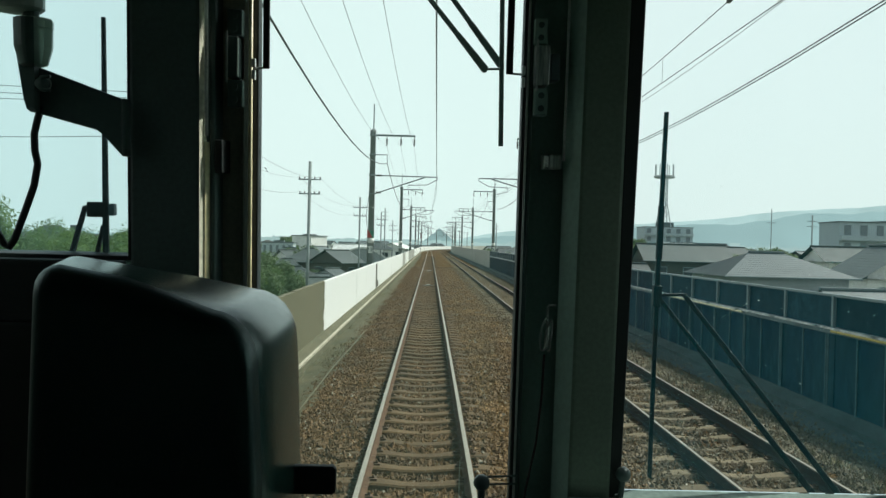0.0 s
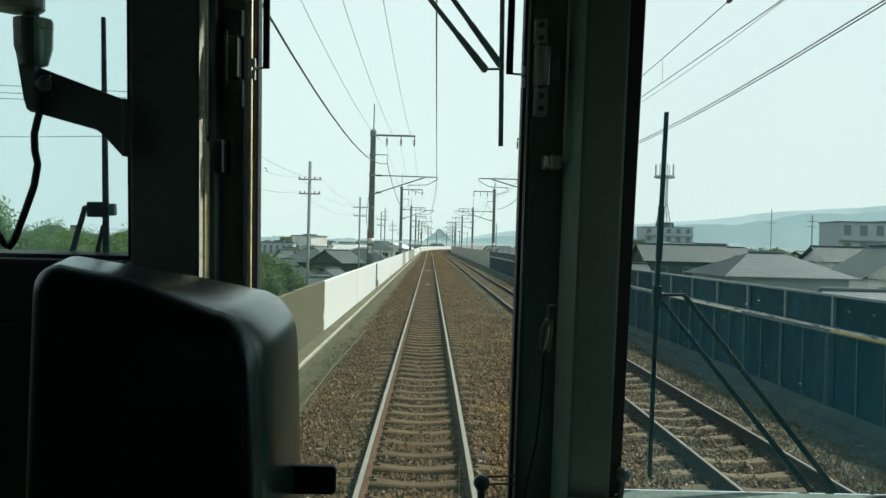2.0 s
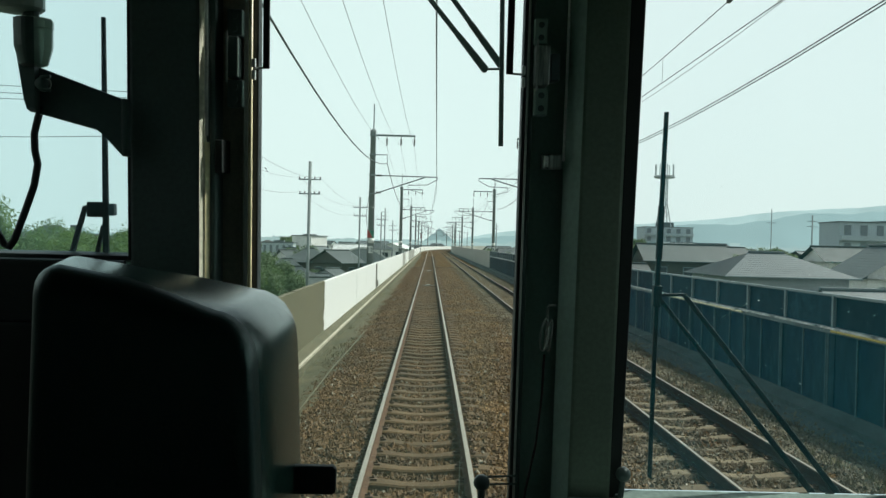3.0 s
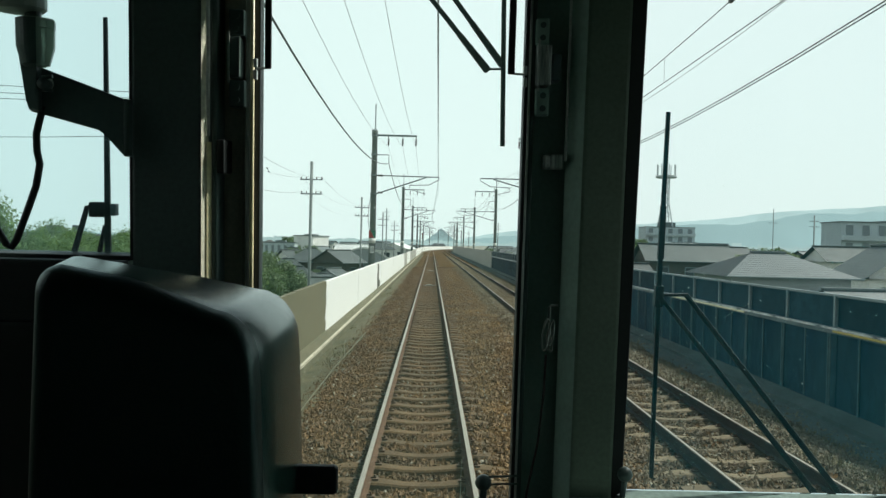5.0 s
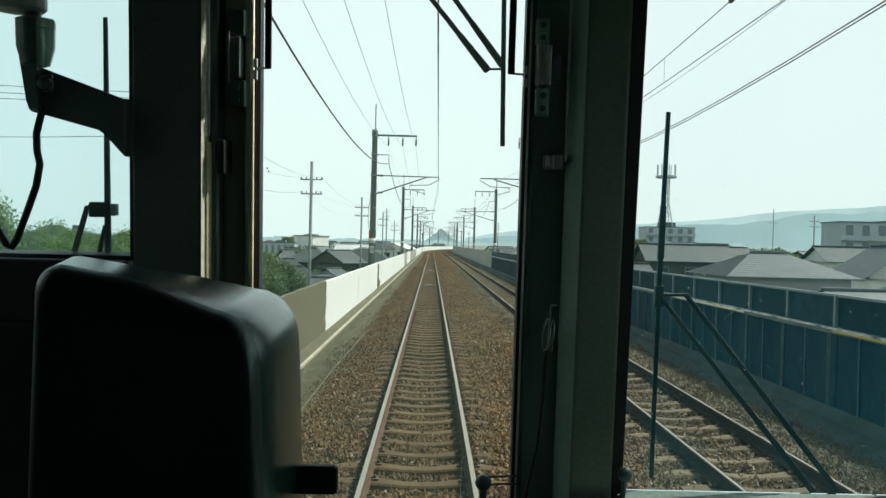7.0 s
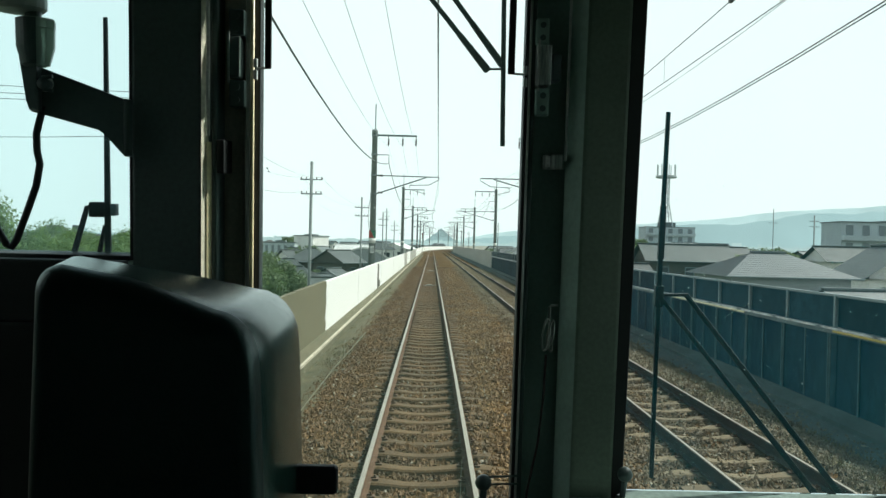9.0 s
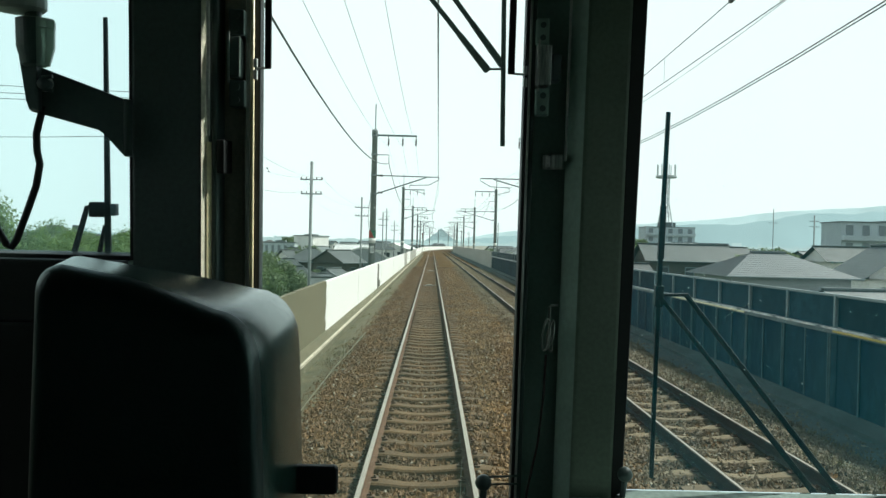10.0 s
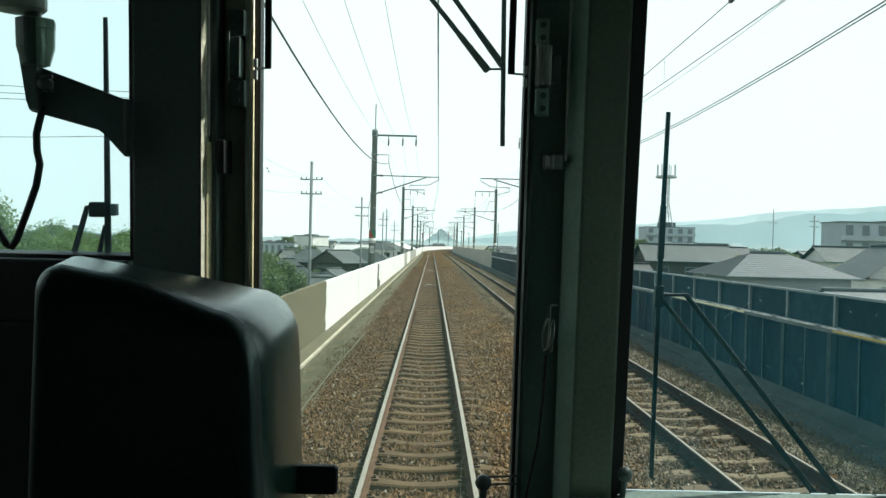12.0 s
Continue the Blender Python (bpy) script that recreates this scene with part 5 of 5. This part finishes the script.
win2 = thing("window_2", "second windscreen, dusty with bluish haze painted in, with a black seal", "window", kind="structure", at=FRONT)
pane = front("pane", (0.4735, 1.28, 0.055, 0.061, -0.602, HIGH), mat="glass_right", parent=win2, bevel=0, label="dusty pane with bluish haze painted in")
pane.visible_shadow = False


def speck(x, y, z, size, mat, parent):
    bm = bmesh.new()
    bmesh.ops.create_icosphere(bm, subdivisions=1, radius=1.0, matrix=pose(x, y, z, 0, 40, 0) @ Matrix.Diagonal((size, 0.0008, size * 0.55, 1)))
    part("dirt_speck", bm, M[mat], parent)


for x, z, size, mat in ((-0.402, 0.165, 0.0035, "black"), (-0.398, 0.158, 0.0028, "black")):
    speck(x, 0.0915, z, size, mat, door)
rs = random.Random(3)
for k in range(34):
    speck(-0.212 + rs.gauss(0, 0.008), 0.0988, -0.312 + rs.gauss(0, 0.022), rs.uniform(0.0006, 0.0016), "concrete", door)
for x, z, size in ((-0.1073, -0.386, 0.0028), (-0.105, -0.380, 0.0018), (0.0921, -0.545, 0.0022), (0.0905, -0.556, 0.0016), (0.0925, -0.572, 0.0020)):
    speck(x, 0.0988, z, size, "concrete", door)
part("dried_streak", tubes([(-0.2100, 0.0990, -0.258), (-0.2095, 0.0990, -0.282), (-0.2110, 0.0990, -0.300)], r=0.0005, n=5), M["kerb"], door, "thin dried streak")
part("dried_streak", tubes([(0.0880, 0.0990, -0.548), (0.0878, 0.0990, -0.600), (0.0880, 0.0990, -0.680)], r=0.0005, n=5), M["kerb"], door, "thin dried streak")
for k in range(60):
    speck(rs.uniform(0.5, 1.15), 0.0618, rs.uniform(-0.5, 0.0) if k % 4 else rs.uniform(0.0, 0.4), rs.uniform(0.0008, 0.0022), "white", win2)

part("scratch", tubes([(0.7146, 0.0622, -0.1683), (0.7452, 0.0622, -0.14825), (0.7758, 0.0622, -0.1322)], r=0.0007, n=6), M["ledge_paint"], win2, "pale scratch in the dust")
for x, z, size in ((1.0239, -0.1457, 0.0022), (0.8018, -0.1235, 0.003), (0.6611, -0.065, 0.0028), (0.7734, -0.1324, 0.003), (0.9169, -0.3271, 0.003), (0.8795, -0.4397, 0.0015)):
    speck(x, 0.0618, z, size, "white", win2)

# desk tops under the windscreens
desk = thing("side_desk", "pale green painted ledge below the windscreen", "desk", at=FRONT)
part("top", boxes((0.50, 1.28, -0.10, -0.002, -0.66, -0.602), bevel=0.006), M["ledge_paint"], desk)
part("cover", boxes((0.345, 1.28, -0.42, -0.104, -0.66, -0.610), bevel=0.006), M["ledge_paint"], desk)
part("trim", boxes((0.345, 0.499, -0.103, -0.004, -0.655, -0.598), bevel=0.004), M["ledge_paint"], desk)
part("front_panel", boxes((0.36, 1.28, -0.40, -0.36, LOW, -0.661)), M["cab"], desk)
desk = thing("driver_desk", "black instrument desk hood below the driver's windscreen", "desk", at=FRONT)
part("hood", boxes((-1.44, -0.702, -0.03, -0.002, -0.20, -0.056), bevel=0.006), M["rubber"], desk)
part("console", boxes((-1.44, -0.60, -0.032, -0.004, LOW, -0.202), bevel=0.008), M["rubber"], desk)

# visor frames hinged on the door sides
for x0, x1, hx, zlow, word in ((-0.392, -0.377, -0.414, 0.391, "a"), (0.164, 0.180, 0.205, 0.394, "b")):
    t = thing("visor_frame", "dark metal edge of a raised sun visor on a hinge", "sun visor", "sun visors", at=FRONT)
    part("frame_bar", boxes((x0, x1, 0.000, 0.010, zlow, HIGH - 0.01), bevel=0.003), M["wiper"], t)
    part("rod", tubes([((x0 + x1) / 2, 0.006, zlow + 0.002), (hx, 0.012, zlow + 0.001)], r=0.0028, n=6), M["latch"], t)
    part("hinge", boxes((hx - 0.004, hx + 0.004, 0.004, 0.018, 0.366, 0.388), (hx - 0.004, hx + 0.004, 0.004, 0.018, 0.394, 0.414), bevel=0.002), M["latch"], t)


def flat_bar(bm, p, q, w, y0, y1, w2=None):
    """A flat bar in the plane of the front wall, from p to q."""
    p, q = Vector((p[0], 0, p[1])), Vector((q[0], 0, q[1]))
    d = (q - p).normalized()
    nrm = Vector((-d.z, 0, d.x))
    w2 = w if w2 is None else w2
    return plate(bm, [(v.x, v.z) for v in (p + nrm * w / 2, q + nrm * w2 / 2, q - nrm * w2 / 2, p - nrm * w / 2)], y0, y1, bevel=min(w, w2) * 0.2, seg=2)


def bar(name, p, q, w, parent, y0=0.075, y1=0.085, w2=None, mat="wiper"):
    return part(name, flat_bar(bmesh.new(), p, q, w, y0, y1, w2), M[mat], parent)


wp = thing("windscreen_wiper", "dark steel wiper parked high before the door pane", "wiper", "wipers", at=FRONT)
bar("blade", (0.1567, 0.7362), (0.1674, 0.2341), 0.0115, wp, 0.120, 0.130)
bar("arm", (-0.1232, 0.7123), (0.1243, 0.4198), 0.010, wp, 0.131, 0.139, 0.014)
bar("arm", (-0.0696, 0.7283), (0.1628, 0.4305), 0.010, wp, 0.131, 0.139, 0.014)
bar("sleeve", (0.055, 0.5017), (0.1243, 0.4198), 0.014, wp, 0.129, 0.141, 0.019)
bar("sleeve", (0.085, 0.5303), (0.1628, 0.4305), 0.014, wp, 0.129, 0.141, 0.018)
bar("link", (0.12, 0.4214), (0.165, 0.423), 0.005, wp, 0.133, 0.141)
part("pivot", lathe(bmesh.new(), [(0.008, 0.129), (0.008, 0.143)], 12, at=(0.1221, 0,  0.4209), axis="Y"), M["wiper"], wp)
wp = thing("windscreen_wiper", "dark steel wiper standing upright on the second windscreen", "wiper", "wipers", at=FRONT)
bar("blade", (0.5597, 0.325), (0.5576, -0.1315), 0.010, wp, w2=0.012)
bar("blade", (0.5576, -0.1106), (0.5618, -0.5776), 0.011, wp, w2=0.010)
bar("clip", (0.5590, 0.10), (0.5583, -0.03), 0.014, wp, 0.073, 0.087, 0.015)
part("blade_holder", boxes((0.5482, 0.5691, 0.072, 0.094, -0.1471, -0.095), bevel=0.003), M["wiper"], wp)
bar("arm", (0.569, -0.130), (0.980, -0.6148), 0.010, wp, 0.086, 0.095, 0.016)
bar("arm", (0.6275, -0.117), (1.0447, -0.6148), 0.012, wp, 0.086, 0.095, 0.015)
bar("link", (0.5636, -0.1204), (0.6285, -0.1183), 0.007, wp, 0.088, 0.096)
wp = thing("windscreen_wiper", "dark steel wiper standing upright on the driver's windscreen", "wiper", "wipers", at=FRONT)
bar("blade", (-0.7832, 0.5095), (-0.7817, -0.069), 0.009, wp, w2=0.015)
part("blade_holder", boxes((-0.8275, -0.7857, 0.077, 0.099, 0.0371, 0.0736), bevel=0.004), M["wiper"], wp)
part("holder_cap", boxes((-0.7774, -0.7617, 0.077, 0.099, 0.0412, 0.0705), bevel=0.004), M["steel_grey"], wp)
bar("arm", (-0.8349, 0.0619), (-0.8736, -0.0701), 0.012, wp, 0.086, 0.095, 0.015)
bar("arm", (-0.793, 0.0169), (-0.8118, -0.0701), 0.010, wp, 0.088, 0.096, 0.012)
bar("link", (-0.838, 0.0588), (-0.8233, 0.0619), 0.010, wp, 0.088, 0.096)

# lamp on a flat bracket beside the driver's windscreen
lamp = thing("bracket_lamp", "black tapered lamp with faceted lens on a flat steel bracket", "lamp", at=FRONT)
part("bracket", plate(bmesh.new(), [(-0.884, 0.376), (-0.700, 0.311), (-0.700, 0.184), (-0.742, 0.230), (-0.755, 0.242), (-0.905, 0.277), (-0.912, 0.285)], -0.034, -0.026, bevel=0.002), M["black"], lamp)
part("bracket_foot", boxes((-0.7005, -0.690, -0.034, -0.001, 0.182, 0.312), bevel=0.004), M["black"], lamp)
part("socket", plate(bmesh.new(), [(-0.922, 0.474), (-0.885, 0.474), (-0.880, 0.380), (-0.878, 0.276), (-0.900, 0.280), (-0.904, 0.30), (-0.923, 0.412)], -0.060, -0.036, bevel=0.006), M["black"], lamp)
bm = bmesh.new()
lathe(bm, [(0.018, 0.374), (0.028, 0.378), (0.0385, 0.416), (0.039, 0.456)], 11, at=(-0.884, -0.05, 0))
lens = part("lens", bm, M["lens"], lamp, "faceted grey-green lens")
bm = bmesh.new()
arc = [radians(150 + 145 * k / 12) for k in range(13)]
rings = [[bm.verts.new((-0.884 + q * math.cos(g), -0.05 + q * math.sin(g), z)) for g in arc] for q, z in ((0.021, 0.372), (0.0305, 0.378), (0.0405, 0.416), (0.0412, 0.4555), (0.0412, 0.476), (0.0388, 0.476), (0.0388, 0.4555))]
for q0, q1 in zip(rings, rings[1:]):
    for k in range(12):
        bm.faces.new((q0[k], q0[k + 1], q1[k + 1], q1[k]))
part("shield", bm, M["black"], lamp, "black half shield round the lens")
part("rim", lathe(bmesh.new(), [(0.039, 0.4565), (0.0400, 0.458), (0.0400, 0.474), (0.038, 0.478), (0.012, 0.4785)], 11, at=(-0.884, -0.05, 0)), M["lens"], lens)
part("neck", lathe(bmesh.new(), [(0.017, 0.476), (0.017, 0.495)], 16, at=(-0.890, -0.05, 0)), M["black"], lamp)
bm = bmesh.new()
lathe(bm, [(0.020, 0.488), (0.052, 0.494), (0.058, 0.500), (0.058, 0.526), (0.045, 0.534)], 14, at=(-0.922, -0.05, 0))
part("cap", bm, M["cab_light"], lamp, "pale faceted cap")
part("bolt", lathe(bmesh.new(), [(0.018, -0.040), (0.018, -0.0345)], 20, at=(-0.872, 0, 0.339), axis="Y"), M["latch"], lamp, "bright washer", smooth=True)
part("bolt_head", lathe(bmesh.new(), [(0.0125, -0.064), (0.0125, -0.0405)], 14, at=(-0.866, 0, 0.337), axis="Y"), M["black"], lamp, smooth=True)
for z in (0.326, 0.349):
    part("stud", tubes([(-0.868, -0.060, z), (-0.845, -0.060, z + (0.004 if z > 0.337 else -0.004))], r=0.0042, n=8), M["black"], lamp)
cbl = thing("lamp_cable", "thick black cable hanging in a loop from the lamp", "cable", at=FRONT)
pts = [(-0.880, -0.03, 0.290), (-0.890, -0.03, 0.255), (-0.8965, -0.03, 0.228), (-0.896, -0.03, 0.190), (-0.890, -0.03, 0.160), (-0.899, -0.03, 0.111), (-0.912, -0.03, 0.075), (-0.925, -0.03, 0.040), (-0.945, -0.03, -0.012), (-0.957, -0.03, -0.030), (-0.968, -0.03, -0.024), (-0.982, -0.03, 0.000), (-1.005, -0.03, 0.035)]
part("strand", tubes(pts, r=0.008, n=10), M["rubber"], cbl, smooth=True)


# driver's seat, seen from behind
def seat_outline():
    pts = [(-0.155, 1.62), (-0.158, 1.85), (-0.165, 2.08), (-0.172, 2.24)]
    for q in range(0, 91, 15):
        pts.append((-0.232 + 0.058 * math.cos(radians(q)), 2.268 + 0.066 * math.sin(radians(q))))
    pts += [(-0.30, 2.347), (-0.38, 2.359)]
    for q in range(90, 181, 18):
        pts.append((-0.468 + 0.032 * math.cos(radians(q)), 2.340 + 0.032 * math.sin(radians(q))))
    return pts + [(-0.503, 2.1), (-0.505, 1.85), (-0.505, 1.62)]


seat = thing("driver_chair", "black vinyl driver's chair with a high rounded backrest", "chair")
outer = seat_outline()


def seat_rear(x, z):
    """The rear edge of the backrest stands in from its widest outline, most at the side towards the aisle."""
    g = min(1.0, max(0.0, (x + 0.42) / 0.22))
    g = g * g * (3 - 2 * g)
    top = min(1.0, max(0.0, (z - 2.15) / 0.12))
    return x - 0.040 * g + 0.012 * (1 - g), z - top * (0.010 + 0.016 * g)


def seat_loops(steps, front_cap, back_cap):
    bm = bmesh.new()
    loops = []
    for f, y, shrink in steps:
        ring = []
        for x, z in outer:
            rx_, rz_ = seat_rear(x, z)
            ax, az_ = rx_ / 1.009, (rz_ - 2.4) / 1.009
            px, pz = ax + (x / 1.092 - ax) * f, az_ + ((z - 2.4) / 1.092 - az_) * f
            ring.append(bm.verts.new(((-0.332 + (px + 0.332) * shrink) * y, y, 2.4 + (-0.416 + (pz + 0.416) * shrink) * y)))
        loops.append(ring)
    if front_cap:
        bm.faces.new(loops[0])
    if back_cap:
        bm.faces.new(loops[-1][::-1])
    for q0, q1 in zip(loops, loops[1:]):
        for k in range(len(q0)):
            bm.faces.new((q0[k], q0[(k + 1) % len(q0)], q1[(k + 1) % len(q0)], q1[k]))
    return bm


back = part("backrest", seat_loops(((0.10, 0.906, 1.0), (0.18, 0.916, 1.0), (0.28, 0.930, 1.0), (0.46, 0.965, 1.0), (0.64, 1.01, 1.0), (0.80, 1.06, 1.0), (0.92, 1.11, 1.0), (0.985, 1.15, 1.0), (1.0, 1.18, 1.0), (0.97, 1.21, 1.0), (0.9, 1.22, 0.99)), False, True), M["seat_rim"], seat, "grey-olive padded edge", smooth=True)
part("back_shell", seat_loops(((0.0, 0.872, 0.80), (0.0, 0.8722, 0.86), (0.0, 0.874, 0.91), (0.0, 0.878, 0.95), (0.01, 0.885, 0.978), (0.04, 0.895, 0.994), (0.10, 0.906, 1.0)), True, False), M["seat"], back, "glossy black shell", smooth=True)
part("cushion", boxes((-0.56, -0.11, 1.06, 1.50, 1.52, 1.66), bevel=0.04), M["seat"], seat, smooth=True)
part("pedestal", boxes((-0.43, -0.23, 1.16, 1.38, 1.04, 1.53), bevel=0.02), M["black"], seat)
part("armrest", plate(bmesh.new(), [(-0.175, 2.062), (-0.122, 2.062), (-0.118, 2.066), (-0.118, 2.096), (-0.122, 2.100), (-0.175, 2.100)], 1.085, 1.10, bevel=0.003), M["rubber"], seat)

# cab box around the camera, out of view; wall tone chosen for bounced light
FLOOR, CEIL = 1.05, 3.30
tagged(part("floor", boxes((-1.50, 1.34, -0.42, 2.12, 0.92, FLOOR)), M["rubber"]), "dark cab floor", "floor", kind="structure")
tagged(part("ceiling", boxes((-1.50, 1.34, -0.42, 1.80, CEIL, CEIL + 0.1)), M["cab_light"]), "pale painted cab ceiling", "ceiling", kind="structure")
tagged(part("wall_back", boxes((-1.50, 1.34, -0.42, -0.34, FLOOR, CEIL)), M["cab_wall"]), "pale green painted partition behind the cab", "wall", kind="structure")
tagged(part("wall_side_left", boxes((-1.50, -1.44, -0.339, 1.25, FLOOR, CEIL), (-1.50, -1.44, 1.66, 1.80, FLOOR, CEIL), (-1.50, -1.44, 1.25, 1.66, FLOOR, 2.45), (-1.50, -1.44, 1.25, 1.66, 3.05, CEIL)), M["cab_wall"]),
       "pale green painted cab side wall with a window opening", "wall", kind="structure")
# Unseen opening, placed to light the front pillars and not the seat back.
sw = thing("window_4", "unseen side window beside the driver, added to light the pillars", "window", kind="structure")
pane = part("pane", boxes((-1.473, -1.467, 1.25, 1.66, 2.45, 3.05)), M["glass_clear"], sw)
pane.visible_shadow = False
tagged(part("wall_side_right", boxes((1.28, 1.34, -0.339, 0.90, FLOOR, CEIL), (1.28, 1.34, 1.64, 1.80, FLOOR, CEIL), (1.28, 1.34, 0.90, 1.64, FLOOR, 2.20), (1.28, 1.34, 0.90, 1.64, 3.05, CEIL)), M["cab_wall"]),
       "pale green painted cab side wall with a window opening", "wall", kind="structure")
# Unseen opening, added so that light reaches the seat's side.
sw = thing("window_3", "unseen side window added to light the cab", "window", kind="structure")
pane = part("pane", boxes((1.307, 1.313, 0.90, 1.64, 2.20, 3.05)), M["glass_clear"], sw)
pane.visible_shadow = False
